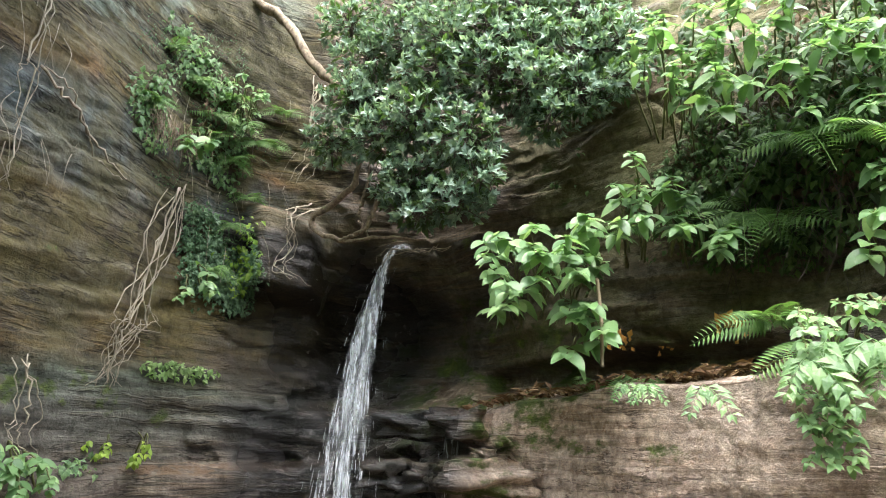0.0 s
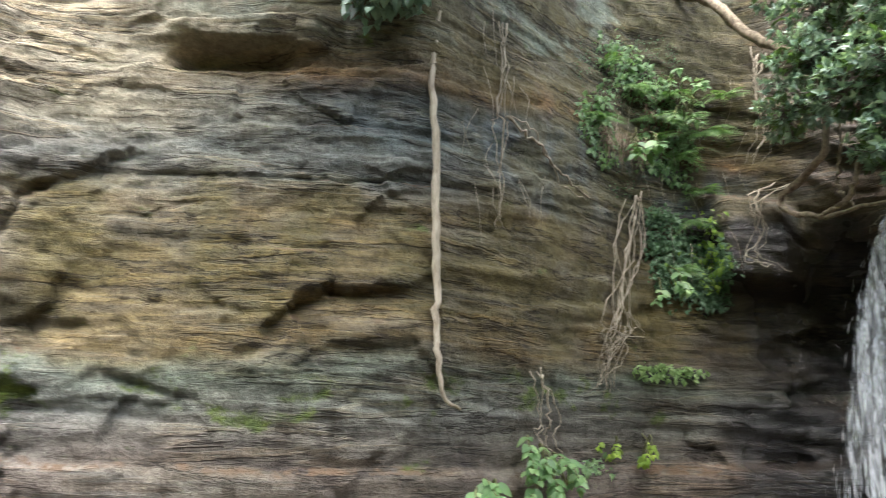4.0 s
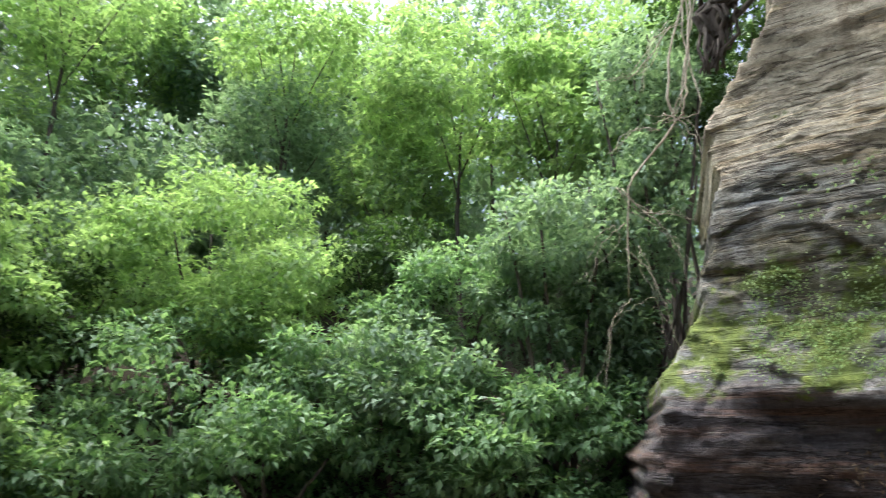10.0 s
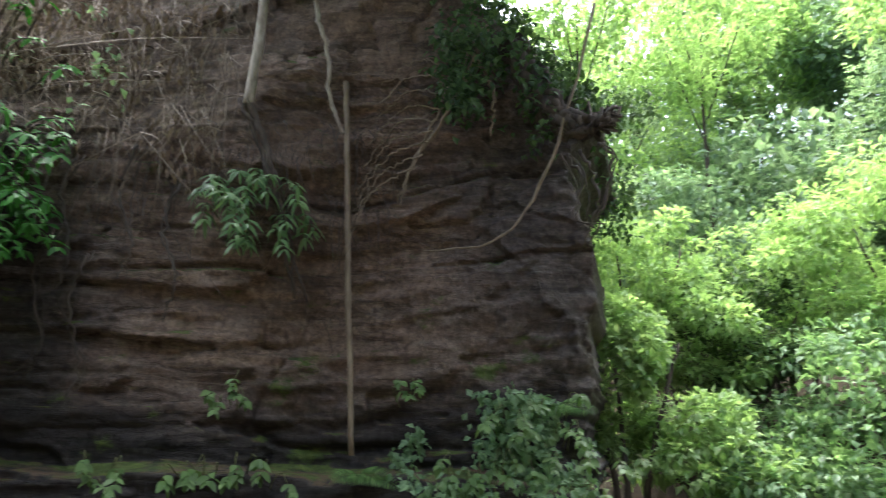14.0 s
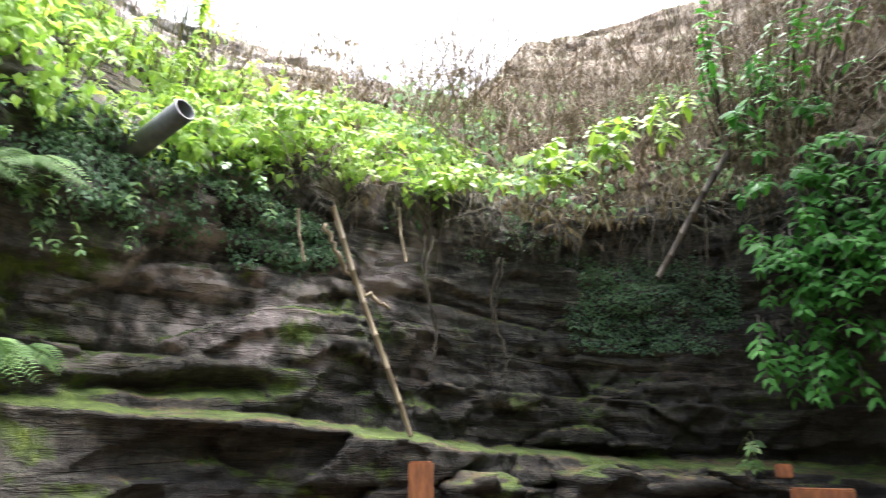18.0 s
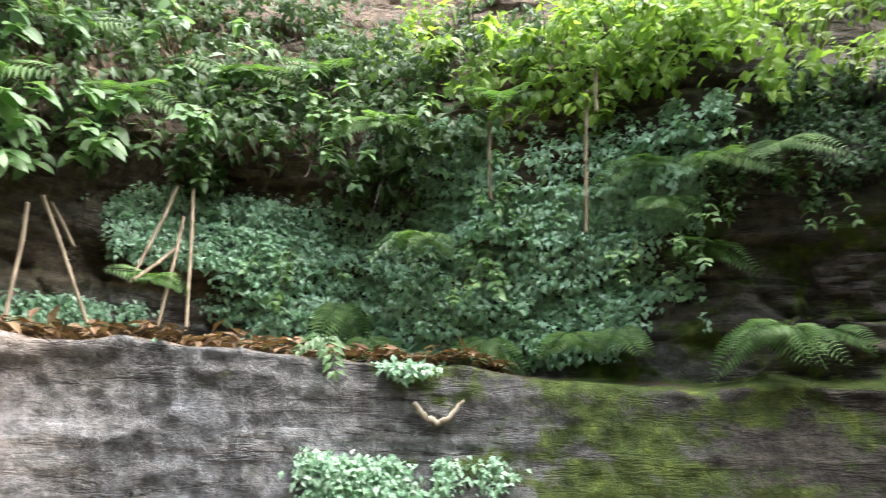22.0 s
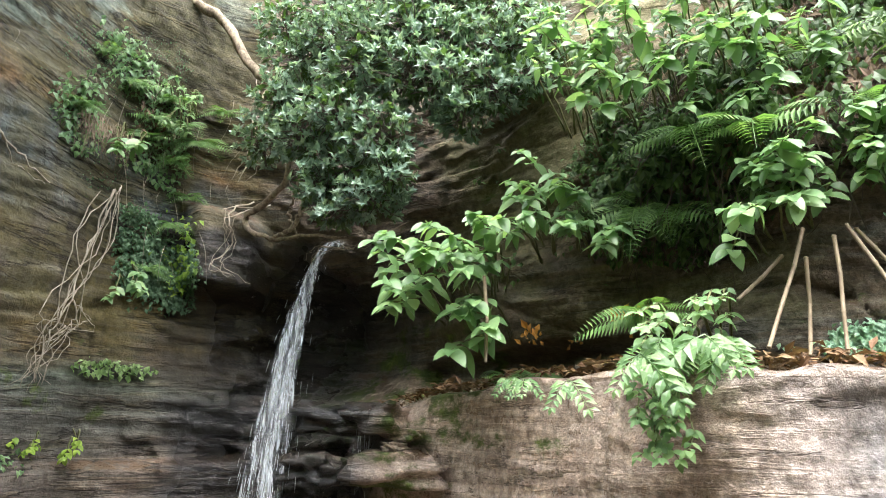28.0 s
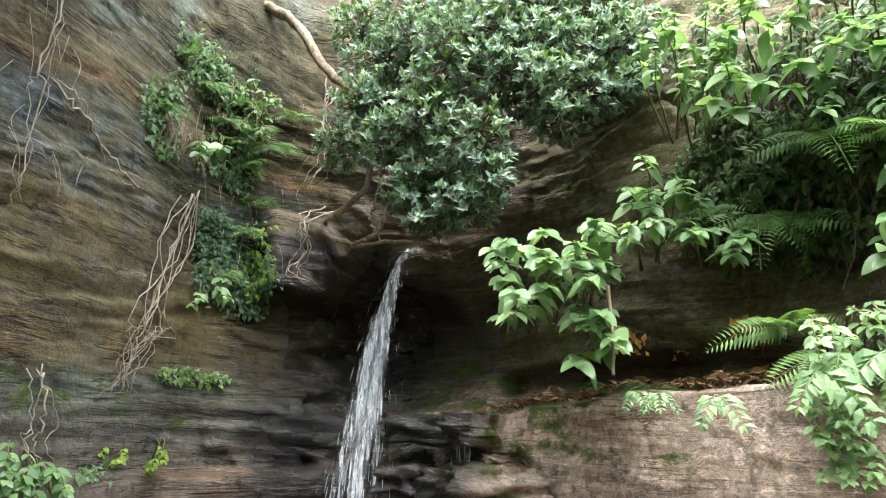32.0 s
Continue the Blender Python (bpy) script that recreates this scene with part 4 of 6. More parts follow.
def evergreen():
    """The evergreen over the fall."""
    base = thing("evergreen_tree", V(18.3, 6.4, 5.69), "dark glossy evergreen tree leaning out over the waterfall", "tree")
    crown = [egg(a, 6.15 + d, z, w, 0.4, h) for a, d, z, w, h in (
        (9.3, 0, 4.2, 0.30, 0.20), (7.6, -0.1, 4.55, 0.36, 0.26), (5.0, -0.2, 4.25, 0.36, 0.30), (4.6, 0.1, 4.75, 0.40, 0.28), (1.8, -0.2, 4.45, 0.36, 0.3), (1.2, 0.0, 3.95, 0.34, 0.28),
        (3.0, -0.1, 3.78, 0.30, 0.2), (-1.5, 0, 3.72, 0.28, 0.22), (-2.4, -0.1, 4.3, 0.34, 0.28), (-3.6, 0, 3.95, 0.22, 0.22), (0.2, -0.1, 4.95, 0.42, 0.26), (6.5, 0.1, 5.1, 0.4, 0.24), (3.0, 0.1, 5.35, 0.45, 0.26),
        (-1.0, 0.1, 5.4, 0.45, 0.28), (-5.0, 0.1, 5.0, 0.45, 0.30), (-4.5, 0.2, 5.5, 0.5, 0.3), (-8.5, 0.0, 4.85, 0.42, 0.28), (-9.0, 0.2, 5.35, 0.5, 0.3), (-12.0, 0.0, 4.75, 0.36, 0.22), (-12.5, 0.1, 5.2, 0.45, 0.3),
        (-15.0, 0, 4.8, 0.3, 0.18), (-16.0, 0.1, 5.25, 0.4, 0.26), (-7.0, 0.3, 5.9, 0.5, 0.3), (-2.0, 0.3, 5.9, 0.5, 0.3), (3.0, 0.3, 5.8, 0.5, 0.3), (-13.0, 0.3, 5.8, 0.5, 0.3), (8.5, 0.3, 5.6, 0.4, 0.25), (1.5, -0.1, 3.55, 0.2, 0.14), (-10.0, 0.0, 4.5, 0.26, 0.14))]
    (v, f), twigs = tufts(crown, 2900, 0.072, 0.46, 7)
    put("crown", mesh_of("crown", local(base, v), f, LEAF_DARK), base)
    # darker leaf copies fill the crown and stand for the shade inside it
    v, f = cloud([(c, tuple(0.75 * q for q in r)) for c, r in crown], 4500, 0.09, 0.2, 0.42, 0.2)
    put("inner_leaves", mesh_of("inner_leaves", local(base, v), f, LEAF_SHADE), base, "inner leaves of the crown, its inner shade put into their dark colour")
    v, f = joined(twigs)
    tagged(put("twig_growth", mesh_of("twig_growth", local(base, v), f, BARK), base), kind="stuff")
    for name, pts, radii in (
            ("trunk", [V(18.3, 6.4, 5.69), V(16.0, 6.35, 5.6), V(14.2, 6.35, 5.49), V(13.3, 6.3, 5.35), V(11.6, 6.3, 5.07), V(9.3, 6.3, 4.85), V(7.0, 6.3, 4.68), V(4, 6.3, 4.5)], (0.04, 0.055, 0.05, 0.046, 0.04, 0.02)),
            ("limb", [V(7.2, 6.3, 4.68), V(6.9, 6.3, 4.23), V(7.1, 6.3, 3.89), V(8.6, 6.3, 3.7), V(10.3, 6.3, 3.54), V(10.3, 6.3, 3.43), V(8.1, 6.3, 3.34), V(4.4, 6.3, 3.4), V(0.7, 6.3, 3.39)], (0.02, 0.026, 0.03, 0.026, 0.018, 0.01)),
            ("limb", [V(8.1, 6.3, 3.34), V(6.2, 6.3, 3.45), V(5.0, 6.3, 3.75), V(4, 6.3, 4.3)], (0.018, 0.022, 0.015)),
            ("limb", [V(7.0, 6.3, 4.68), V(1, 6.3, 5.2), V(-6, 6.3, 5.1), V(-14, 6.2, 5.0)], (0.04, 0.03, 0.012)),
            ("limb", [V(5.5, 6.4, 3.4), V(6.6, 6.4, 3.6), V(6.3, 6.4, 3.75), V(5.8, 6.4, 4.2)], (0.012, 0.014, 0.008))):
        v, f = joined([tube(curve(pts, 34, 0.008), radii, 9, 0.5)])
        put(name, mesh_of(name, local(base, v), f, PALE_BARK, True), base)


evergreen()

# woodland across the open side of the gorge
def lumpy(az, r, z, w, h, n):
    """Overlapping clumps that heap up into one uneven crown."""
    out = []
    for _ in range(n):
        d = unit(rng.normal(size=3)) * (0.45 + 0.55 * rng.random() ** 0.5)
        k = 0.16 + 0.17 * rng.random()
        out.append((P(az, r, z) + d * [w * 0.95, w * 0.95, h * 0.95], (w * k, w * k, h * k * 0.6)))
    return out


def woods():
    # LEAF_SHADE bushes are coloured dark to give shaded gaps in the growth
    for az, r, z, w, h, n, mat in (
            (131, 11, 4.3, 1.9, 1.5, 5600, LEAF_BRIGHT), (139.5, 11.2, 3.9, 1.3, 1.4, 3000, LEAF_BRIGHT), (124, 10.5, 3.2, 1.7, 1.3, 4200, LEAF_BRIGHT),
            (133, 9.3, 1.9, 1.7, 1.2, 3600, LEAF_MID), (120, 9.0, 2.0, 1.5, 1.0, 3600, LEAF_MID), (110, 8.2, 1.6, 1.3, 1.0, 4200, LEAF_MID), (126, 8.2, 1.0, 1.3, 0.9, 3000, LEAF_MID),
            (103, 8.2, 1.5, 1.1, 0.9, 3400, LEAF_MID), (146, 8.6, 1.3, 1.0, 0.9, 2400, LEAF_BRIGHT), (150.5, 10, 4.0, 1.1, 1.2, 2600, LEAF_BRIGHT), (146, 9.8, 2.9, 1.0, 0.9, 2200, LEAF_BRIGHT), (143, 10.2, 3.0, 0.9, 1.0, 2000, LEAF_SHADE), (117, 10.5, 4.2, 1.0, 0.8, 2000, LEAF_SHADE), (92.5, 9.5, 7.0, 1.3, 1.5, 2600, LEAF_SHADE), (140, 8.5, 0.9, 1.1, 0.8, 2200, LEAF_MID),
            (151.5, 8.2, 2.4, 0.6, 1.0, 1600, LEAF_BRIGHT), (113, 9.8, 3.4, 1.3, 0.9, 3000, LEAF_MID), (104, 8.8, 3.2, 1.0, 0.9, 2800, LEAF_FAR), (99.5, 8.7, 2.8, 0.6, 1.0, 2000, LEAF_FAR), (116, 8.3, 2.3, 1.0, 0.8, 2000, LEAF_FAR), (97.5, 8.6, 4.4, 0.7, 1.3, 1700, LEAF_FAR), (100, 8.9, 2.8, 0.8, 0.9, 1500, LEAF_MID), (96.5, 8.8, 6.0, 0.8, 0.9, 1300, LEAF_FAR), (104, 8.2, 4.0, 0.9, 0.7, 1400, LEAF_FAR)):
        g = float(ground_height(np.array(az), np.array(r)))
        plant("bush", "leafy light green bush on the slope of the gorge" if mat is LEAF_BRIGHT else "dense bush on the slope of the gorge, mid-green to shade-dark", "bush", V(az, r, g), lumpy(az, r, z, w, h, 60), int(n * 2.0), 0.11, mat,
              [("stem", [V(az + d, r, g - 0.1), V(az + d * 3, r, (g + z) / 2), V(az + d * 7, r, z + 0.3)], (0.05, 0.03, 0.015)) for d in (-0.6, 0.5, 0.1)], group="bushes on the slope", droop=0.15, wide=0.55)
    for az, r, z, w, h, n, mat in (
            (111, 13, 8.4, 2.4, 1.7, 6500, LEAF_BRIGHT), (103, 12, 7.4, 1.8, 1.6, 4500, LEAF_BRIGHT), (117, 14, 6.6, 1.4, 1.3, 2600, LEAF_BRIGHT), (126, 16, 8.2, 2.2, 2.0, 3800, LEAF_FAR),
            (122, 19, 10.0, 2.6, 2.4, 3600, LEAF_FAR), (135, 18, 6.6, 2.2, 1.8, 3000, LEAF_FAR), (144, 17, 6.6, 2.2, 2.0, 3400, LEAF_FAR), (150, 16, 9.0, 2.2, 2.2, 3600, LEAF_BRIGHT),
            (139, 20, 12.2, 2.4, 1.8, 3000, LEAF_BRIGHT), (130, 20, 11.6, 2.4, 2.0, 3200, LEAF_FAR), (99, 14, 6.0, 1.8, 2.4, 3600, LEAF_FAR), (107, 17, 6.5, 2.2, 2.2, 3200, LEAF_FAR),
            (154, 14, 5.0, 1.8, 2.2, 3000, LEAF_BRIGHT), (147, 13.5, 5.2, 1.7, 1.6, 2400, LEAF_FAR), (96, 13, 9.0, 2.0, 2.0, 2600, LEAF_BRIGHT), (153, 12, 10.0, 1.5, 1.4, 2000, LEAF_BRIGHT),
            (115, 24, 13.5, 3.2, 2.4, 2600, LEAF_FAR), (105, 24, 12, 3.2, 3.0, 2600, LEAF_FAR), (128, 26, 7.5, 3.5, 3, 2800, LEAF_FAR), (113, 24, 8.0, 3.4, 2.6, 2600, LEAF_FAR), (146, 25, 8, 3.6, 2.6, 2600, LEAF_FAR), (138, 27, 7.4, 3.4, 2.4, 2400, LEAF_FAR), (155, 22, 12, 3, 3, 2400, LEAF_FAR), (120, 27, 15, 3.5, 3, 2400, LEAF_FAR), (100, 15, 10.6, 2.2, 1.8, 3000, LEAF_BRIGHT), (108, 16, 11.6, 2.4, 1.8, 3000, LEAF_FAR), (118, 17, 11.6, 2.3, 1.9, 2800, LEAF_BRIGHT), (126, 15, 10.4, 1.8, 1.3, 2400, LEAF_BRIGHT), (143, 15, 10.6, 1.8, 1.5, 2200, LEAF_BRIGHT), (134, 22, 14.5, 2.6, 2.0, 2200, LEAF_FAR), (95, 11, 7.0, 1.5, 1.6, 2600, LEAF_FAR),
            (141, 22, 13.0, 3.2, 2.8, 2600, LEAF_FAR), (148, 21, 13.0, 3.2, 2.8, 2600, LEAF_FAR), (135, 25, 16.0, 3.4, 3.0, 2400, LEAF_FAR), (127, 25, 15.5, 3.4, 3.0, 2400, LEAF_FAR), (152, 19, 9.5, 2.6, 2.6, 2400, LEAF_FAR)):
        g = float(ground_height(np.array(az), np.array(r)))
        plant("woodland_tree", "tall bright green broadleaved tree on the wooded slope" if mat is LEAF_BRIGHT else "tall dull green broadleaved tree on the wooded slope", "tree", V(az, r, g), lumpy(az, r, z, w, h, 60), int(n * 1.4), 0.16 if r < 18 else 0.25, mat,
              [("trunk", [V(az, r, g - 0.2), V(az + 0.6, r, (g + z) / 2), V(az, r, z + h * 0.2)], (0.07, 0.05, 0.01))]
              + [("limb", [V(az + 0.3, r, g + (z - g) * q), V(az + d, r - 0.4, z + h * 0.3)], (0.02, 0.015, 0.006)) for q, d in ((0.6, 4), (0.7, -4), (0.75, 2))], group="trees of the wood", droop=0.15, wide=0.55)


def far_woods():
    """The leafy mass of the wooded hillside behind the single trees."""
    lumps = []
    for _ in range(170):
        az, r = rng.uniform(90, 160), rng.uniform(15, 34)
        g = float(ground_height(np.array(az), np.array(r)))
        k = 1.0 + 1.3 * rng.random()
        lumps.append((P(az, r, g + rng.uniform(0.3, 5.5)), (k, k, k * 0.75)))
    v, f = cloud(lumps, 60000, 0.26, 0.15, 0.55)
    tagged(new("far_woods", mesh_of("far_woods", v, f, LEAF_FAR)), "dense green woodland rising behind the gorge", "woodland", "", "stuff")


woods()
far_woods()
# unseen canopy, added overhead to keep skylight off the south cliff
plant("unseen_shade_tree", "unseen spreading tree added above the south cliff to shade it", "tree", V(-186, 7.5, 6.4), [egg(a, r, z, 1.2, 1.0, 0.5) for a, r, z in ((-205, 5.5, 8.2), (-195, 5.0, 8.6), (-185, 4.6, 8.8), (-175, 5.0, 8.6), (-168, 5.6, 8.8), (-190, 6.5, 9.2), (-178, 6.6, 9.2), (-200, 6.8, 9.0), (-160, 6.4, 9.4), (-200, 4.0, 6.9), (-190, 3.6, 7.1), (-180, 3.6, 7.2), (-170, 4.2, 7.4), (-205, 2.4, 7.3), (-212, 4.2, 7.6), (-198, 2.8, 7.4))], 24000, 0.26, LEAF_FAR,
      [("trunk", [V(-186, 7.5, 6.0), V(-185, 7.2, 7.6), V(-186, 6.0, 8.6)], (0.2, 0.14, 0.05)), ("limb", [V(-185, 7.2, 7.6), V(-195, 6, 8.4), V(-203, 5.5, 8.4)], (0.1, 0.06, 0.03)), ("limb", [V(-185, 7.2, 7.6), V(-176, 6, 8.5), V(-168, 5.6, 8.8)], (0.1, 0.06, 0.03))])


# a second unseen canopy, added to dim the cliff left of the fall
plant("unseen_shade_tree", "unseen evergreen tree added above the layered cliff to shade it", "tree", V(32, 6.6, 6.3), [egg(a, r, z, 1.0, 1.0, 0.45) for a, r, z in ((30, 4.4, 7.5), (38, 3.9, 7.4), (46, 4.4, 7.6), (36, 5.2, 7.9), (44, 5.4, 8.0), (54, 5.2, 7.8), (50, 4.2, 7.5), (34, 4.8, 7.2), (34, 2.8, 7.2), (44, 3.0, 7.4), (38, 1.8, 7.4))], 22000, 0.18, LEAF_DARK,
      [("trunk", [V(32, 6.6, 6.1), V(31, 5.8, 7.0), V(31, 4.6, 7.6)], (0.14, 0.1, 0.04)), ("limb", [V(31, 5.8, 7.0), V(33, 4.6, 7.4), V(36, 3.2, 7.3)], (0.07, 0.04, 0.02)), ("limb", [V(31, 5.8, 7.0), V(40, 5.2, 7.6), V(50, 5.2, 7.7)], (0.07, 0.04, 0.02))])


# ---- broad leaves, one by one ----
def leaf_mesh(name, wide, point, mat, sag=0.25, fold=0.25):
    """One leaf along +y, its upper face to +z, arched and folded at the midrib."""
    n = 6
    t = np.linspace(0, 1, n + 1)
    half = wide * np.sin(np.pi * t**point) ** 0.85 * 0.5
    z = 0.12 * t - sag * t**2
    mid = np.stack([0 * t, t, z], -1)
    lft = np.stack([-half, t - 0.03, z + fold * half], -1)
    rgt = np.stack([half, t - 0.03, z + fold * half], -1)
    v = np.concatenate([mid, lft, rgt])
    f = []
    for i in range(n):
        f += [(i, i + 1, n + 2 + i), (i, n + 2 + i, n + 1 + i), (i, 2 * n + 2 + i, 2 * n + 3 + i), (i, 2 * n + 3 + i, i + 1)]
    return mesh_of(name, v, f, mat, True)


OVATE = leaf_mesh("ovate_leaf", 0.54, 0.74, LEAF_BROAD, 0.2, 0.28)
FOOT = leaf_mesh("shaded_leaf", 0.5, 0.8, LEAF_FOOT)
LIME = leaf_mesh("lime_leaf", 0.55, 0.8, LEAF_LIME)
NARROW = leaf_mesh("narrow_leaf", 0.2, 0.75, LEAF_BROAD, 0.4)
LEAF_GLOSSY = leaf_material("glossy_leaf", (0.035, 0.14, 0.015), (0.06, 0.21, 0.025), (0.10, 0.29, 0.045), 0.5, 0.2, 0.4, True)
GLOSSY = leaf_mesh("glossy_leaf", 0.42, 0.85, LEAF_GLOSSY)


def frame_of(at, way, face, size):
    y = Vector(way).normalized()
    x = y.cross(Vector(face)).normalized()
    z = x.cross(y)
    m = Matrix((x, y, z)).transposed().to_4x4()
    return Matrix.Translation(at) @ m @ Matrix.Scale(size, 4)


def broad_plant(name, label, category, anchor, spot, half, stems, size, leaf, pairs=3, group="", bar=0.007, hang=0.0, stem_mat=None):
    """Stems that fan out from a hold on the rock, with leaves in pairs and a tuft at each tip.
    anchor: bearing, height; spot: bearing, r, height of the crown's middle; half: degrees, metres deep, metres high."""
    hold = Vector(surf(*anchor, -0.03).tolist())
    base = thing(name, hold, label, category, group)
    small = size < 0.1
    if small:
        shape = np.empty(len(leaf.vertices) * 3, np.float32)
        leaf.vertices.foreach_get("co", shape)
        shape = np.c_[shape.reshape(-1, 3), np.ones(len(leaf.vertices))]
        corners = np.array([q.vertices[:] for q in leaf.polygons])
    bars, spots, owner = [], [], []
    for k in range(stems):
        u, v, w = rng.uniform(-1, 1, 3)
        tip = Vector(P(spot[0] + half[0] * u, spot[1] + half[1] * v, spot[2] + half[2] * w).tolist())
        start = Vector(surf(0.35 * anchor[0] + 0.65 * (spot[0] + half[0] * u), 0.4 * anchor[1] + 0.6 * (tip.z - 0.05), -0.03).tolist())
        middle = (start + tip) / 2 + Vector((0, 0, 0.10 - hang + 0.1 * rng.random())) + Vector((rng.normal(0, 0.04), rng.normal(0, 0.04), 0))
        pts = curve([start, middle, tip], 12, 0.003)
        bars.append(tube(pts, [bar * 1.3, bar, bar * 0.5], 5))
        end = unit(pts[-1] - pts[-3])
        inward = -np.array([tip[0], tip[1], 0]) / math.hypot(tip[0], tip[1])
        turn = rng.random() * 3
        for p in range(pairs + 1):
            i = len(pts) - 1 - int(p * 1.4)
            if i < 3:
                break
            number = 3 if p == 0 else 2
            for q in range(number):
                a = turn + p * 1.57 + q * 2 * np.pi / number
                side = np.array([math.cos(a), math.sin(a), 0.0])
                way = 0.75 * side + 0.35 * end * (1.6 if p == 0 else 0.5) + 0.4 * inward + np.array([0, 0, -0.18 - 0.36 * rng.random()])
                face = np.array([0, 0, 1.0]) + 0.45 * inward + rng.normal(0, 0.25, 3)
                owner.append(k)
                spots.append(Matrix.Translation(-hold) @ frame_of(pts[i], way, face, size * (0.65 + 0.5 * rng.random()) * (1.0 if p else 0.8)))
    if small:
        v, f = joined(bars)
        tagged(put("stalk", mesh_of("stalk", local(base, v), f, stem_mat or STEM, True), base), kind="stuff")
        v = np.concatenate([(shape @ np.array(m).T)[:, :3] for m in spots])
        f = np.concatenate([corners + len(shape) * i for i in range(len(spots))])
        tagged(put("foliage", mesh_of("foliage", v, f, leaf.materials[0], True), base), kind="stuff")
    else:
        stem_parts = []
        for bar_one in bars:
            v, f = joined([bar_one])
            stem_parts.append(put("stem", mesh_of("stem", local(base, v), f, stem_mat or STEM, True), base))
        for k, m in zip(owner, spots):
            put("leaf", leaf, stem_parts[k]).matrix_local = m
    return base


SHRUB = "broad-leaved green shrub hanging from the bank"
broad_plant("shrub", "pale green broad-leaved shrub drooping beside the waterfall", "shrub", (-12, 3.35), (-8.6, 5.3, 2.92), (5.2, 0.3, 0.36), 28, 0.19, OVATE, 3, "shrubs on the bank")
broad_plant("shrub", "drooping lower sprays of a pale green shrub", "shrub", (-13.5, 3.0), (-11.8, 5.25, 2.42), (1.6, 0.12, 0.2), 6, 0.22, OVATE, 2, "shrubs on the bank")
for az, r, z, ha, hz, n, sz in ((-17, 5.2, 3.42, 3.8, 0.33, 14, 0.16), (-20.5, 5.2, 3.2, 2.6, 0.28, 8, 0.17), (-20, 5.0, 4.3, 3.4, 0.45, 15, 0.17), (-26, 4.9, 4.35, 3.6, 0.5, 18, 0.18), (-31.5, 4.7, 4.3, 3.4, 0.6, 16, 0.16),
                               (-33.8, 4.3, 2.95, 3.0, 0.28, 13, 0.17), (-38.5, 4.5, 3.12, 3.6, 0.2, 18, 0.16), (-46, 4.6, 3.2, 3.4, 0.2, 14, 0.13), (-60, 4.6, 3.25, 3.0, 0.26, 14, 0.12), (-36, 4.7, 3.8, 3.5, 0.4, 12, 0.15), (-66, 4.7, 3.6, 4, 0.25, 10, 0.12), (-54, 4.8, 3.8, 5.5, 0.3, 13, 0.13), (-46, 4.9, 4.0, 4.5, 0.35, 11, 0.14)):
    broad_plant("shrub", SHRUB, "shrub", (az - 1.5, z + 0.1), (az, r, z), (ha, 0.25, hz), n, sz, OVATE, 3, "shrubs on the bank")
broad_plant("trailing_plant", "light green trailing plant over the wet rock edge", "plant", (-26.3, 2.12), (-27.2, 3.98, 1.76), (1.6, 0.06, 0.2), 20, 0.075, OVATE, 4, "", 0.004, 0.1)
broad_plant("leafy_plant", "low broad-leaved plant on the rock ledge", "plant", (-28.0, 2.15), (-28.6, 4.1, 2.2), (2.6, 0.15, 0.14), 14, 0.09, OVATE, 3)
broad_plant("leafy_plant", "young green plant at the foot of the cliff", "plant", (28, 1.3), (28.0, 5.1, 1.38), (2.2, 0.15, 0.16), 12, 0.11, OVATE, 3)
broad_plant("leafy_plant", "young green plant at the foot of the cliff", "plant", (33, 1.1), (32.5, 4.5, 1.22), (1.6, 0.15, 0.16), 8, 0.11, OVATE, 3)
broad_plant("leafy_plant", "few broad leaves growing from a rock seam", "plant", (18.5, 2.65), (18.6, 5.75, 2.75), (1.4, 0.1, 0.14), 6, 0.13, OVATE, 1)
broad_plant("leafy_plant", "pale green broad leaves growing on the cliff", "plant", (20.3, 3.85), (20, 5.7, 3.85), (1.3, 0.1, 0.1), 6, 0.16, OVATE, 1)
broad_plant("leafy_plant", "small plants with reddish stems on the cliff", "plant", (17.3, 4.35), (17.2, 5.8, 4.35), (2.6, 0.15, 0.3), 14, 0.09, OVATE, 2)
broad_plant("leafy_plant", "small green plants on a mossy seam", "plant", (22, 1.42), (22.4, 5.8, 1.5), (2.4, 0.1, 0.06), 8, 0.08, LIME, 2)
broad_plant("evergreen_shrub", "glossy green shrub hanging in front of the dark back wall", "shrub", (-156, 4.2), (-158.0, 5.6, 3.4), (6.6, 0.35, 0.6), 76, 0.15, GLOSSY, 4, "glossy shrubs", 0.009, 0.05, BARK)
broad_plant("evergreen_shrub", "lower sprays of a glossy green shrub", "shrub", (-154, 3.4), (-155.6, 5.5, 2.5), (5.0, 0.25, 0.6), 64, 0.145, GLOSSY, 4, "glossy shrubs", 0.009, 0.05, BARK)
broad_plant("evergreen_shrub", "glossy green shrub growing on the earth slope", "shrub", (-155, 4.4), (-156, 5.9, 5.0), (7.5, 0.4, 0.6), 44, 0.16, GLOSSY, 4, "glossy shrubs", 0.009, 0, BARK)
broad_plant("bamboo_grass", "narrow-leaved light green bamboo grass on the shaded cliff", "plant", (-178.5, 3.6), (-178.4, 5.4, 3.4), (4.8, 0.2, 0.36), 26, 0.2, NARROW, 4, "", 0.004, 0.0)
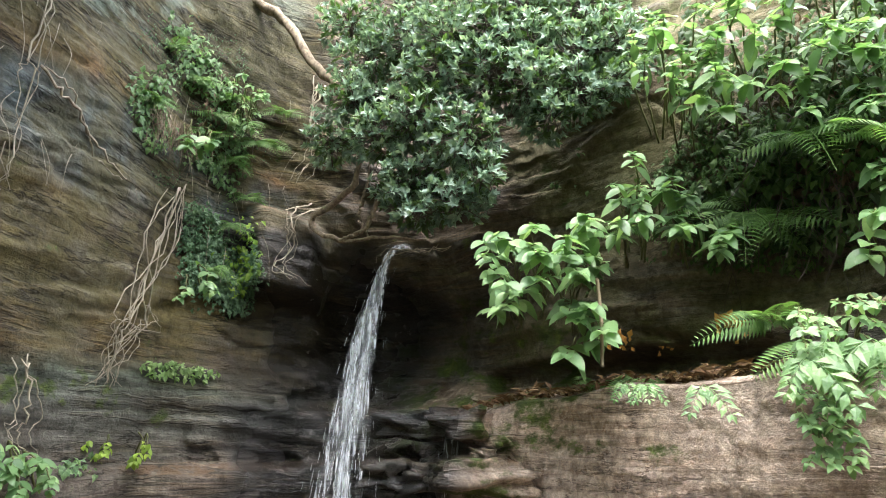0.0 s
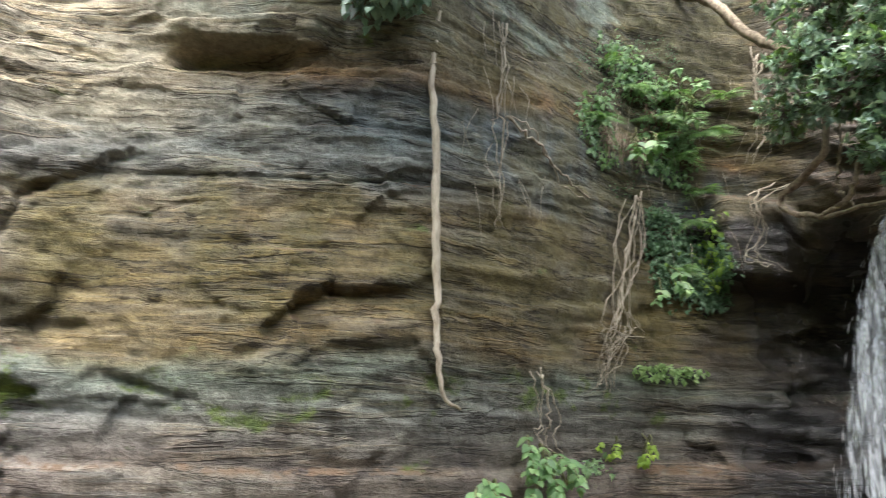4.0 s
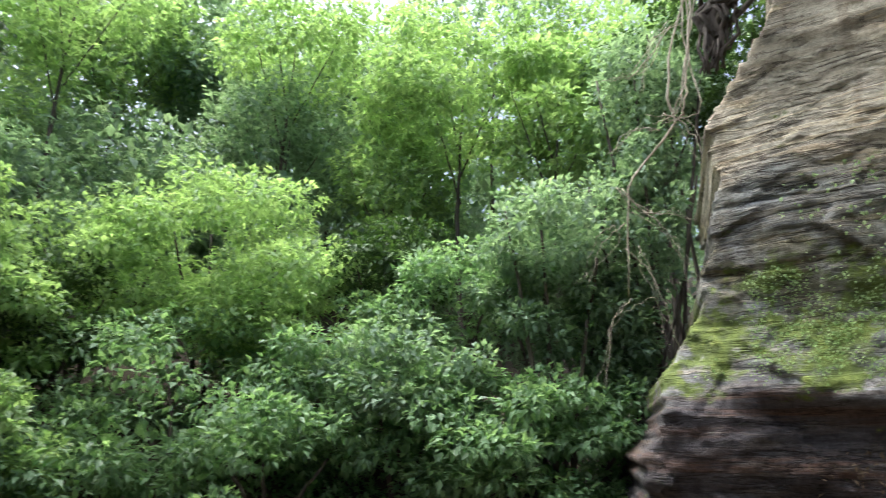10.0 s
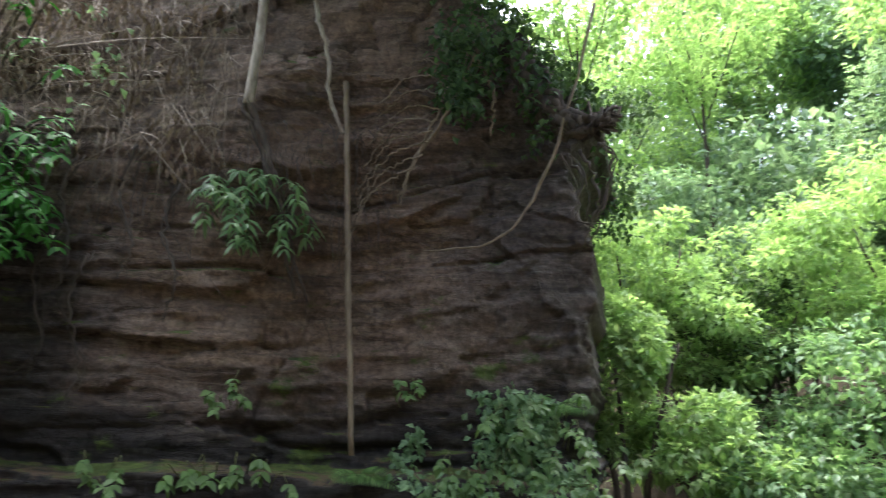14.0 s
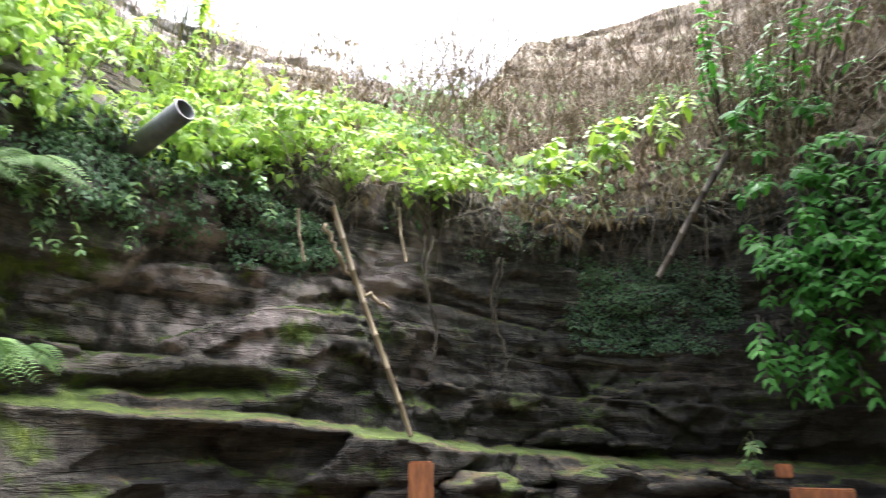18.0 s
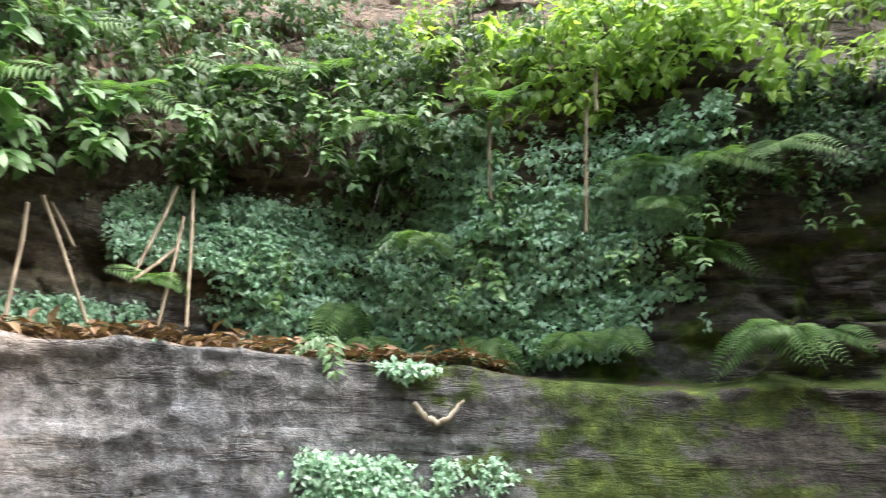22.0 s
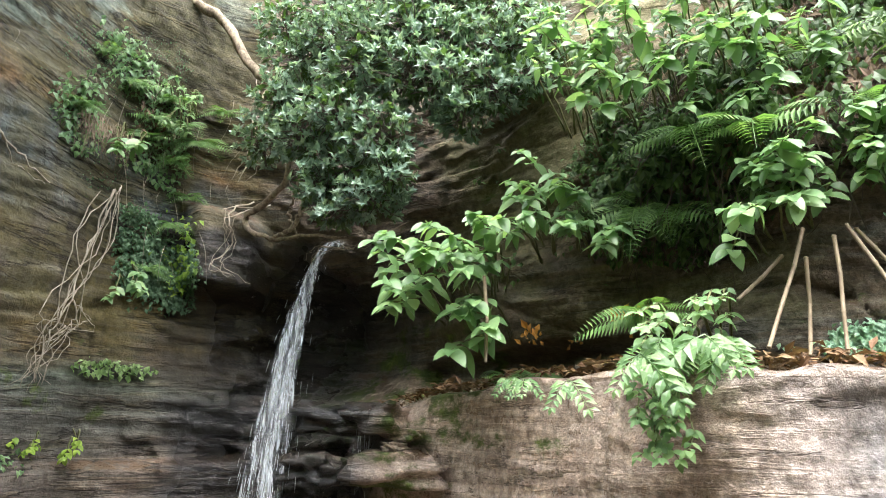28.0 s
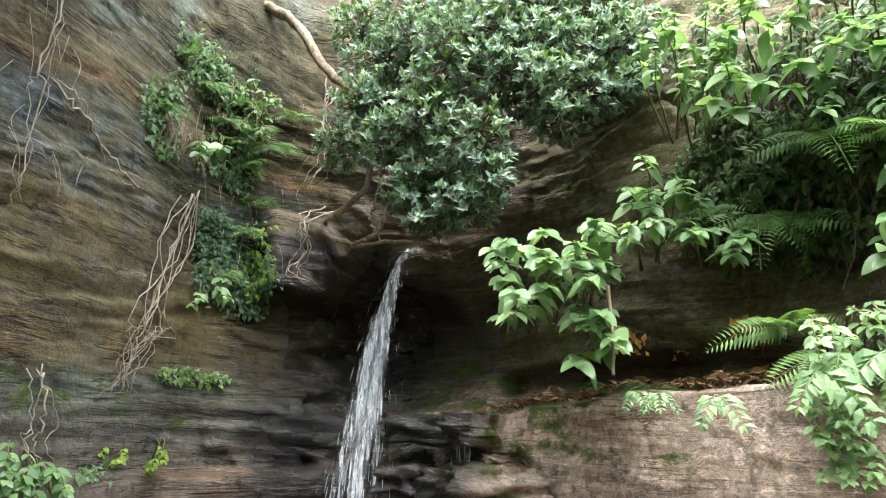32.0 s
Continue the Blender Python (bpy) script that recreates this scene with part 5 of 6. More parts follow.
for az, r, z, ha, hz, n, sz in ((-135, 5.4, 4.0, 3.5, 0.2, 14, 0.17), (-141.5, 5.5, 4.25, 2.6, 0.22, 12, 0.18), (-146, 5.6, 4.5, 2.5, 0.2, 8, 0.16), (-127, 5.4, 3.8, 5, 0.15, 13, 0.13), (-113, 5.0, 4.1, 3.5, 0.18, 16, 0.12), (-104.5, 5.3, 5.5, 1.8, 0.7, 18, 0.12), (-100.5, 5.0, 4.6, 3.0, 0.3, 12, 0.11), (-115, 5.0, 3.85, 6, 0.2, 20, 0.09), (-104, 4.8, 3.75, 5, 0.18, 18, 0.08), (-93, 4.7, 4.05, 6, 0.25, 24, 0.08),
                               (-84, 4.7, 4.2, 5, 0.22, 20, 0.09), (-75, 4.7, 4.2, 4.5, 0.22, 16, 0.1), (-105, 5.2, 4.6, 5, 0.35, 16, 0.08), (-99, 4.75, 3.55, 4, 0.2, 14, 0.07), (-68, 4.8, 4.35, 5, 0.25, 13, 0.12)):
    broad_plant("rim_plant", "bright lime green leafy plant on the rim of the gorge", "plant", (az - 0.5, z - 0.1), (az, r, z), (ha, 0.25, hz), n, sz, LIME, 3, "plants on the rim", 0.004)
for az, r, z, ha, hz, n, sz in ((-201, 5.2, 1.65, 4, 0.35, 16, 0.11), (-196, 5.1, 1.3, 4, 0.15, 10, 0.11), (-207, 5.6, 1.3, 3, 0.2, 8, 0.12), (-178, 5.2, 1.35, 5, 0.12, 10, 0.12), (-177.5, 5.3, 1.88, 1.8, 0.1, 5, 0.1), (-190.5, 5.2, 1.95, 2.0, 0.1, 4, 0.1), (-149.5, 5.6, 1.45, 1, 0.1, 5, 0.1), (-169, 5.2, 1.3, 2, 0.1, 5, 0.1)):
    broad_plant("leafy_plant", "small leafy plant at the foot of the shaded cliff", "plant", (az, z - 0.12), (az, r, z), (ha, 0.15, hz), n, sz, FOOT, 2, "plants at the foot", 0.004)

for az, r, z, ha, hz, n, sz in ((-88, 4.7, 3.0, 5, 0.3, 12, 0.07), (-97, 4.75, 2.9, 5, 0.25, 12, 0.07), (-84, 4.6, 2.55, 4, 0.2, 9, 0.07), (-106, 4.8, 3.3, 5, 0.15, 9, 0.07), (-74, 4.6, 3.0, 4, 0.25, 9, 0.08), (-67, 4.6, 2.5, 5, 0.25, 9, 0.08), (-56, 4.6, 2.4, 4, 0.2, 7, 0.08)):
    broad_plant("wall_plant", "small soft green plant growing on the mossy rock", "plant", (az, z), (az, r, z), (ha, 0.12, hz), n, sz, OVATE, 3, "plants on the wall", 0.003)


# ---- ferns ----
def frond_mesh(pinnae, arch):
    at, way, face, size = [], [], [], []
    for k in range(pinnae):
        t = 0.12 + 0.88 * k / pinnae
        y, z = t, 0.25 * t - arch * t * t
        for s in (-1, 1):
            at.append((0.004 * s, y, z))
            way.append((s, 0.35, -0.15))
            face.append((0, 0.1, 1))
            size.append(0.30 * math.sin(math.pi * min(1, 0.25 + 0.75 * t)) ** 0.8 + 0.03)
    v, f = leaves(np.array(at), np.array(way, float), np.array(face, float), np.array(size), 0.2)
    t = np.linspace(0, 1, 8)
    v2, f2 = joined([tube(np.stack([0 * t, t, 0.25 * t - arch * t * t], -1), [0.008, 0.003], 4)])
    return mesh_of("frond", np.concatenate([v, v2]), np.concatenate([f, f2 + len(v)]), LEAF_FERN)


def spray_mesh():
    """A drooping compound leaf with broad paired leaflets."""
    at, way, face, size = [], [], [], []
    for k in range(6):
        t = 0.15 + 0.8 * k / 5
        for side in (-1, 1):
            at.append((0.01 * side, t, 0.15 * t - 0.5 * t * t))
            way.append((side, 0.6 + 0.4 * rng.random(), -0.5 * rng.random()))
            face.append((0.3 * side, 0.3, 1))
            size.append((0.42 - 0.18 * t) * (0.8 + 0.4 * rng.random()))
    at.append((0, 0.95, -0.31))
    way.append((0, 1, -0.8))
    face.append((0, 0.5, 1))
    size.append(0.24)
    v, f = leaves(np.array(at), np.array(way, float), np.array(face, float), np.array(size), 0.5)
    t = np.linspace(0, 1, 8)
    v2, f2 = joined([tube(np.stack([0 * t, t, 0.15 * t - 0.5 * t * t], -1), [0.012, 0.004], 4)])
    return mesh_of("spray", np.concatenate([v, v2]), np.concatenate([f, f2 + len(v)]), LEAF_BROAD)


SPRAY_LEAF = spray_mesh()
for az, r, z, length, n in ((-30.2, 3.95, 2.14, 0.26, 2), (-31.4, 4.0, 2.12, 0.22, 2), (-26.2, 4.0, 2.06, 0.25, 2), (-27.6, 4.05, 2.16, 0.2, 1), (-20.0, 4.75, 1.98, 0.2, 2), (-16.2, 5.1, 2.0, 0.18, 3), (-14.8, 5.3, 2.02, 0.16, 2),
                            (-58.7, 4.12, 2.02, 0.26, 2), (-64, 4.6, 2.75, 0.24, 4)):
    base = thing("compound_leaf_plant", V(az, r, z), "pale green plant with drooping compound leaves on the ledge", "plant", "compound-leaved plants")
    inward = -Vector((base.location.x, base.location.y, 0)).normalized()
    for k in range(n):
        side = Matrix.Rotation((k + 0.5) / n * 2.4 - 1.2 + rng.normal(0, 0.2), 3, "Z") @ inward
        put("spray", SPRAY_LEAF, base).matrix_local = frame_of((0, 0, 0), side + Vector((0, 0, -0.35 - 0.5 * rng.random())), Vector((0, 0, 1)) + 0.8 * inward, length * (0.75 + 0.45 * rng.random()))

FRONDS = [frond_mesh(15, 0.55), frond_mesh(18, 0.85), frond_mesh(13, 0.35)]
for az, z, out, length, n, down in (
        (-24.3, 3.35, 0.3, 0.42, 4, 0.5), (-26.3, 3.28, 0.3, 0.4, 4, 0.5), (-21.5, 3.5, 0.25, 0.4, 4, 0.4), (-25.3, 2.42, 0.7, 0.36, 6, 0.0), (-27.2, 2.22, 0.8, 0.34, 6, 0.7), (-29.6, 2.2, 0.75, 0.38, 6, 0.9),
        (-13.2, 2.15, 0.35, 0.3, 6, 0.3), (-16.2, 2.12, 0.5, 0.32, 5, 0.6), (-28.5, 3.7, 0.3, 0.5, 5, 0.3), (-16, 3.45, 0.3, 0.35, 5, 0.4), (-33, 3.5, 0.25, 0.45, 5, 0.2),
        (-65.4, 2.75, 0.2, 0.36, 6, 0.4), (-58.9, 2.35, 0.15, 0.36, 4, 1.2), (-61.4, 2.1, 0.3, 0.34, 5, 1.1), (-77, 2.12, 0.2, 0.32, 6, 0.5), (-87, 2.65, 0.1, 0.34, 6, 0.4), (-92, 2.08, 0.15, 0.36, 6, 0.3), (-88.3, 3.15, 0.1, 0.36, 6, 0.4), (-90.5, 2.1, 0.15, 0.32, 7, 0.6), (-94.5, 2.1, 0.12, 0.26, 6, 0.6), (-84.5, 2.95, 0.1, 0.3, 6, 0.6), (-93, 3.2, 0.1, 0.3, 6, 0.6), (-80.5, 2.15, 0.15, 0.3, 6, 0.7), (-70.5, 2.1, 0.15, 0.3, 6, 0.8),
        (-83, 3.2, 0.1, 0.32, 5, 0.4), (-46, 2.35, 0.45, 0.28, 5, 0.2), (-42, 3.5, 0.2, 0.45, 6, 0.2), (-50, 3.95, 0.2, 0.5, 6, 0.2), (-57, 4.1, 0.2, 0.45, 6, 0.2), (-37, 4.1, 0.2, 0.5, 6, 0.2), (-62, 3.5, 0.2, 0.4, 5, 0.3), (-72, 3.7, 0.2, 0.4, 5, 0.2),
        (19, 4.15, 0.06, 0.3, 5, 0.3), (15.4, 4.3, 0.08, 0.34, 6, 0.3), (15.5, 3.75, 0.06, 0.28, 5, 0.4), (22.5, 4.7, 0.05, 0.25, 5, 0.3), (13.5, 4.7, 0.08, 0.3, 5, 0.3), (17.8, 3.0, 0.05, 0.26, 5, 0.4), (17.5, 4.6, 0.06, 0.34, 6, 0.4), (16.4, 4.45, 0.06, 0.32, 5, 0.5), (18.8, 4.35, 0.06, 0.3, 6, 0.5), (17.0, 4.05, 0.06, 0.32, 6, 0.5), (20.6, 4.55, 0.05, 0.28, 5, 0.5), (23.6, 4.15, 0.05, 0.3, 6, 0.4), (16.6, 3.45, 0.06, 0.28, 5, 0.5),
        (-203, 1.9, 0.1, 0.35, 5, 0.2), (-187.5, 1.35, 0.2, 0.3, 5, 0.2)):
    hold = Vector(surf(az, z, out).tolist())
    fern = thing("fern", hold, "green fern with feathery fronds growing from the rock", "fern", "ferns")
    inward = -Vector((hold.x, hold.y, 0)).normalized()
    for k in range(n):
        a = (k + 0.5) / n * 2.6 - 1.3 + rng.normal(0, 0.15)
        side = Matrix.Rotation(a, 3, "Z") @ inward
        ob = put("frond", FRONDS[int(rng.integers(3))], fern)
        ob.matrix_local = frame_of((0, 0, 0), side + Vector((0, 0, 0.35 - down - 0.3 * rng.random())), Vector((0, 0, 1)) + 1.3 * inward, length * (0.7 + 0.5 * rng.random()))


# ---- creepers, grass and litter that nobody could count ----
def creeper(label, a0, a1, z0, z1, count, size, mat, cover=0.5, seed=0, out=0.03, name="creeper", category="creeper", hang=0.6, wide=0.75):
    az, z = rng.uniform(a0, a1, count * 3), rng.uniform(z0, z1, count * 3)
    x, y, _ = np.moveaxis(P(az, 5.0, z), -1, 0)
    keep = vnoise(x * 2.4, y * 2.4, z * 2.6, 300 + seed) * 0.6 + vnoise(x * 7, y * 7, z * 7, 400 + seed) * 0.4
    rim = 1 - (np.abs((2 * az - a0 - a1) / (a1 - a0)) ** 3 + np.abs((2 * z - z0 - z1) / (z1 - z0)) ** 3)
    ok = keep + rng.normal(0, 0.07, len(keep)) > 0.5 + 0.5 * (0.5 - cover) + 0.35 * np.clip(0.8 - rim, 0, 1)
    az, z = az[ok][:count], z[ok][:count]
    n = len(az)
    at = surf(az, z, out * (0.3 + 1.4 * rng.random(n)))
    inward = -unit(at * [1, 1, 0])
    way = np.array([0, 0, -hang]) + rng.normal(0, 0.6, (n, 3)) + 0.3 * inward
    way -= 0.75 * (way * inward).sum(1, keepdims=True) * inward
    face = inward * 0.7 + np.array([0, 0, 1.2]) + rng.normal(0, 0.3, (n, 3))
    v, f = leaves(at, way, face, size * (0.6 + 0.8 * rng.random(n)), wide)
    tagged(new(name, mesh_of(name, v, f, mat)), label, category, "", "stuff")


CREEP = "carpet of small pale green creeper leaves on the rock"
creeper(CREEP, -87, -47, 1.95, 3.1, 17000, 0.042, LEAF_IVY, 0.95, 1, 0.04)
creeper(CREEP, -90, -60, 2.75, 3.7, 8000, 0.042, LEAF_IVY, 0.8, 2, 0.04)
creeper(CREEP, -56, -40, 2.5, 3.05, 4320, 0.036, LEAF_IVY, 0.75, 3, 0.04)
creeper(CREEP, -47, -33, 2.12, 2.3, 1620, 0.036, LEAF_IVY, 0.7, 4, 0.04)
creeper(CREEP, -74, -56, 1.1, 1.42, 2700, 0.036, LEAF_IVY, 0.6, 5, 0.04)
creeper(CREEP, -70, -62, 1.75, 2.1, 1260, 0.036, LEAF_IVY, 0.6, 12, 0.04)
creeper("dark green ivy on the dark layered rock", -124, -84, 2.8, 3.8, 5200, 0.036, LEAF_VINE, 0.56, 6, 0.05)
creeper("bluish green creeper mat on the dark rock", -151, -136.5, 2.4, 3.4, 5200, 0.028, LEAF_VINE, 0.85, 7, 0.03)
creeper("thin bluish green creeper on the dark rock", -142, -126, 3.1, 3.75, 1800, 0.026, LEAF_VINE, 0.5, 27, 0.03)
creeper("small round-leaved creeper on the ochre cliff", 13, 21.5, 2.6, 3.7, 4600, 0.042, LEAF_VINE, 0.58, 8, 0.06)
creeper("pale new leaves among the creeper on the ochre cliff", 14, 21.5, 2.7, 3.75, 900, 0.055, LEAF_RIM, 0.45, 28, 0.09)
creeper("mixed small plants on the mossy cliff", 14.8, 25.5, 3.65, 5.05, 1500, 0.055, LEAF_MID, 0.43, 9, 0.05)
creeper("red-brown dead leaves hanging among the cliff plants", 17, 20.5, 3.8, 4.7, 160, 0.07, LEAF_DRY, 0.45, 29, 0.06, "dead_leaves", "dead leaves", 1.0, 0.4)
creeper("low leafy weeds at the foot of the cliff", 20, 26.5, 1.32, 1.58, 420, 0.05, LEAF_MID, 0.5, 31, 0.05)
creeper("moss and seedlings on the upper ochre cliff", 14, 27, 3.4, 5.2, 2600, 0.018, LEAF_VINE, 0.45, 32, 0.012)
creeper("small plants along a seam of the grey rock", 16, 22, 2.05, 2.2, 170, 0.05, LEAF_BRIGHT, 0.45, 10, 0.04)
creeper("pale small-leaved plants on the mossy cliff corner", 76, 92, 2.8, 3.6, 240, 0.035, LEAF_BRIGHT, 0.42, 11, 0.04)
creeper("fine green seedlings on the bright moss", 74, 97, 1.8, 2.9, 2200, 0.022, LEAF_BRIGHT, 0.5, 13, 0.03)
# these LEAF_SHADE carpets carry the shade below the shrubs in their colour
creeper("small-leaved plants under the shrubs, coloured dark for the shade there", -36, -10, 2.8, 4.4, 2800, 0.05, LEAF_SHADE, 0.58, 14, 0.12)
creeper("mixed leafy undergrowth on the steep bank, coloured dark for shade", -76, -18, 3.0, 5.6, 9000, 0.075, LEAF_SHADE, 0.62, 15, 0.2)
creeper("lime green leafy growth along the rim", -140, -60, 3.45, 5.5, 9000, 0.08, LEAF_RIM, 0.52, 16, 0.18)
creeper("green growth among the dry stalks of the slope", -168, -112, 3.8, 6.2, 2600, 0.08, LEAF_MID, 0.48, 17, 0.2)
creeper("leaves in a shade-dark colour hanging over the top of the shaded cliff", -213, -192, 4.0, 6.6, 5200, 0.075, LEAF_SHADE, 0.6, 18, 0.3)
creeper("ragged leafy weeds at the foot of the shaded cliff", -210, -190, 1.0, 2.1, 1500, 0.07, LEAF_MID, 0.45, 19, 0.12)
creeper("dark leaves hanging over the cliff top", 36, 45, 4.25, 5.2, 900, 0.10, LEAF_DARK, 0.75, 20, 0.25)
creeper("dry brown leaves caught on the slope", -66, -24, 3.2, 5.2, 2600, 0.10, LEAF_DRY, 0.5, 21, 0.1, "dead_leaves", "dead leaves", 0.8, 0.4)
creeper("dry brown leaves caught on the slope", -176, -106, 3.5, 7.5, 9000, 0.10, LEAF_DRY, 0.75, 22, 0.1, "dead_leaves", "dead leaves", 1.2, 0.3)

creeper("reddish fallen leaves in the hollow at the cliff foot", 66, 93, 0.9, 1.55, 260, 0.045, LEAF_DRY, 0.5, 23, 0.03, "dead_leaves", "dead leaves", 0.2, 0.5)


def stalks(label, a0, a1, z0, z1, count, length, out, mat, hang=1.0, w=0.005, lean=0.3):
    """Thin dry stalks and rootlets, each a slim bent bar."""
    az, z = rng.uniform(a0, a1, count), rng.uniform(z0, z1, count)
    at = surf(az, z, out * rng.random(count))
    bars = []
    for p in at:
        inward = -unit(np.array([p[0], p[1], 0.0]))
        L = length * (0.4 + 0.9 * rng.random())
        d = np.array([0, 0, -hang]) + rng.normal(0, lean, 3) + 0.25 * inward
        mid = p + d * L * 0.5 + inward * L * 0.12 + rng.normal(0, 0.03, 3)
        bars.append(tube(curve([p, mid, p + d * L], 6), [w, w * 0.8, w * 0.4], 3))
    v, f = joined(bars)
    tagged(new("dry_stalks", mesh_of("dry_stalks", v, f, mat)), label, "stalks", "", "stuff")


stalks("tangle of dry brown stalks hanging down the slope", -176, -106, 4.0, 7.6, 2600, 0.6, 0.3, CANE, 0.9)
stalks("dry brown stalks and rootlets below the rim", -190, -108, 3.4, 4.4, 700, 0.4, 0.12, BARK, 1.0)
stalks("dead brown stems among the plants of the bank", -64, -24, 3.1, 4.8, 600, 0.35, 0.15, BARK, 0.8)
stalks("fine roots hanging down the shaded earth cliff", -205, -160, 2.6, 5.6, 260, 0.45, 0.08, BARK, 1.0, 0.003)
stalks("curtain of dark rootlets under the overhanging bank", -32, -23, 3.0, 3.6, 110, 0.32, 0.15, BARK, 0.9, 0.004, 0.3)
stalks("dry grass tuft hanging from the cliff", 20, 23.5, 4.0, 4.1, 160, 0.28, 0.12, CANE, 1.0, 0.003, 0.2)
stalks("fine pale rootlets on the cliff face", 12, 36, 3.2, 4.9, 45, 0.5, 0.03, ROOT, 1.0, 0.0025, 0.15)

stalks("dry brown brush standing on the rim", -150, -84, 4.6, 5.6, 500, 0.6, 0.3, CANE, -0.9)
stalks("tall dry bamboo brush on the slope above the rim", -162, -124, 4.3, 7.6, 1000, 1.1, 0.35, CANE, -0.8, 0.006, 0.6)
stalks("dry roots and dead leaves fringing the rim", -160, -112, 3.5, 4.1, 420, 0.3, 0.25, BARK, 0.9, 0.006, 0.5)


def litter():
    n = 2300
    az, q = rng.uniform(-72, -2, n), rng.random(n) ** 0.8
    foot, ledge, back = plan(az, 1), plan(az, 2), plan(az, 3)
    r = foot + 0.08 + (back - foot - 0.1) * q
    x, y, _ = np.moveaxis(P(az, back, ledge), -1, 0)
    z = ledge + fbm(x * 1.5, y * 1.5, x * 0, 11, 3) * 0.12 + 0.03 + 0.03 * rng.random(n)
    v, f = leaves(P(az, r, z), rng.normal(0, 1, (n, 3)) * [1, 1, 0.25], rng.normal(0, 0.35, (n, 3)) + [0, 0, 1], 0.06 + 0.08 * rng.random(n), 0.35)
    tagged(new("leaf_litter", mesh_of("leaf_litter", v, f, LEAF_LITTER)), "brown fallen leaves and bits on the rock ledge", "leaf litter", "", "stuff")


litter()


# ---- roots and vines ----
def strand(name, label, category, points, radii, mat, out=0.04, group="", jitter=0.012, n=22, strands=1, part_name="strand"):
    """A root or vine that lies on the rock through (bearing, height[, r]) points."""
    base = thing(name, Vector(surf(points[0][0], points[0][1], out).tolist()), label, category, group)
    for k in range(strands):
        pts = []
        for p in points:
            j = rng.normal(0, 0.6, 2) * (k > 0)
            pts.append(P(p[0] + j[0], p[2], p[1] + 0.05 * j[1]) if len(p) > 2 else surf(p[0] + j[0], p[1] + 0.05 * j[1], out))
        v, f = joined([tube(curve(pts, n, jitter), np.array(radii) * (1 if k == 0 else 0.6), 7, 0.4)])
        put(part_name, mesh_of(part_name, local(base, v), f, mat, True), base)
    return base


strand("hanging_root", "thick pale root hanging down the cliff face", "root", [(37.0, 4.75, 4.85), (37.0, 4.45, 4.85), (37.3, 3.98, 4.85), (36.8, 3.49, 4.85), (36.7, 2.96, 4.85), (36.5, 2.60, 4.85), (36.4, 2.32, 4.85), (36.2, 2.08, 4.85), (35.7, 1.86, 4.85), (34.5, 1.78, 4.85)], (0.013, 0.022, 0.027, 0.024, 0.018, 0.008), ROOT, 0.1, "roots on the cliff", 0.008, 40, 1)
strand("hanging_root", "thin pale root hanging down the cliff face", "root", [(31.0, 4.7), (31.2, 4.32), (32.0, 3.93), (31.2, 3.76), (31.6, 3.24), (31.8, 3.03)], (0.007, 0.006, 0.003), ROOT, 0.05, "roots on the cliff", strands=3)
strand("hanging_root", "bundle of pale roots slanting down the cliff", "root", [(20.9, 3.55), (21.7, 3.07), (22.5, 2.52), (23.3, 2.3), (23.6, 1.98)], (0.008, 0.007, 0.003), ROOT, 0.06, "roots on the cliff", strands=9)
strand("hanging_root", "pale root tips spreading over the grey rock", "root", [(22.2, 2.6), (21.8, 2.41), (22.8, 2.36), (23.6, 2.15), (24.3, 1.95)], (0.006, 0.005, 0.002), ROOT, 0.05, "roots on the cliff", strands=4)
strand("hanging_root", "short pale roots at the foot of the cliff", "root", [(28.3, 2.05), (27.9, 1.8), (28.1, 1.6), (27.2, 1.45)], (0.0078, 0.0036), ROOT, 0.05, "roots on the cliff", strands=4)
strand("hanging_root", "twisted pale root below the tree", "root", [(10.5, 3.9), (12.0, 3.6), (11.6, 3.35), (13.0, 3.1), (11.5, 3.05)], (0.0096, 0.0048), ROOT, 0.1, "roots on the cliff", strands=4)
strand("hanging_root", "thin branching root across the grey rock", "root", [(31, 3.9), (28.5, 3.75), (26.5, 3.55), (24.5, 3.4)], (0.012, 0.006), ROOT, 0.05, "roots on the cliff", strands=2)
strand("hanging_root", "tangled pale roots under the tree trunk", "root", [(10.2, 5.2), (11.2, 4.8), (10.6, 4.5), (11.8, 4.1)], (0.0108, 0.0048), ROOT, 0.12, "roots on the cliff", strands=5)
strand("bare_sapling", "bare pale stem leaning off the cliff corner", "stem", [(92.0, 6.9, 7.4), (94.0, 5.96, 7.4), (94.9, 5.23, 7.4), (94.6, 4.9, 7.4), (97.6, 4.33, 7.4), (98.3, 3.86, 7.4), (98.6, 3.0, 7.4)], (0.013, 0.016, 0.013, 0.008), ROOT, 0.1, "bare stems", strands=1)
strand("bare_sapling", "bare pale stem leaning off the cliff corner", "stem", [(92.3, 6.7, 7.3), (93.2, 5.6, 7.3), (93.8, 5.0, 7.3), (94.6, 4.9, 7.4)], (0.016, 0.015, 0.008), ROOT, 0.1, "bare stems", strands=4)
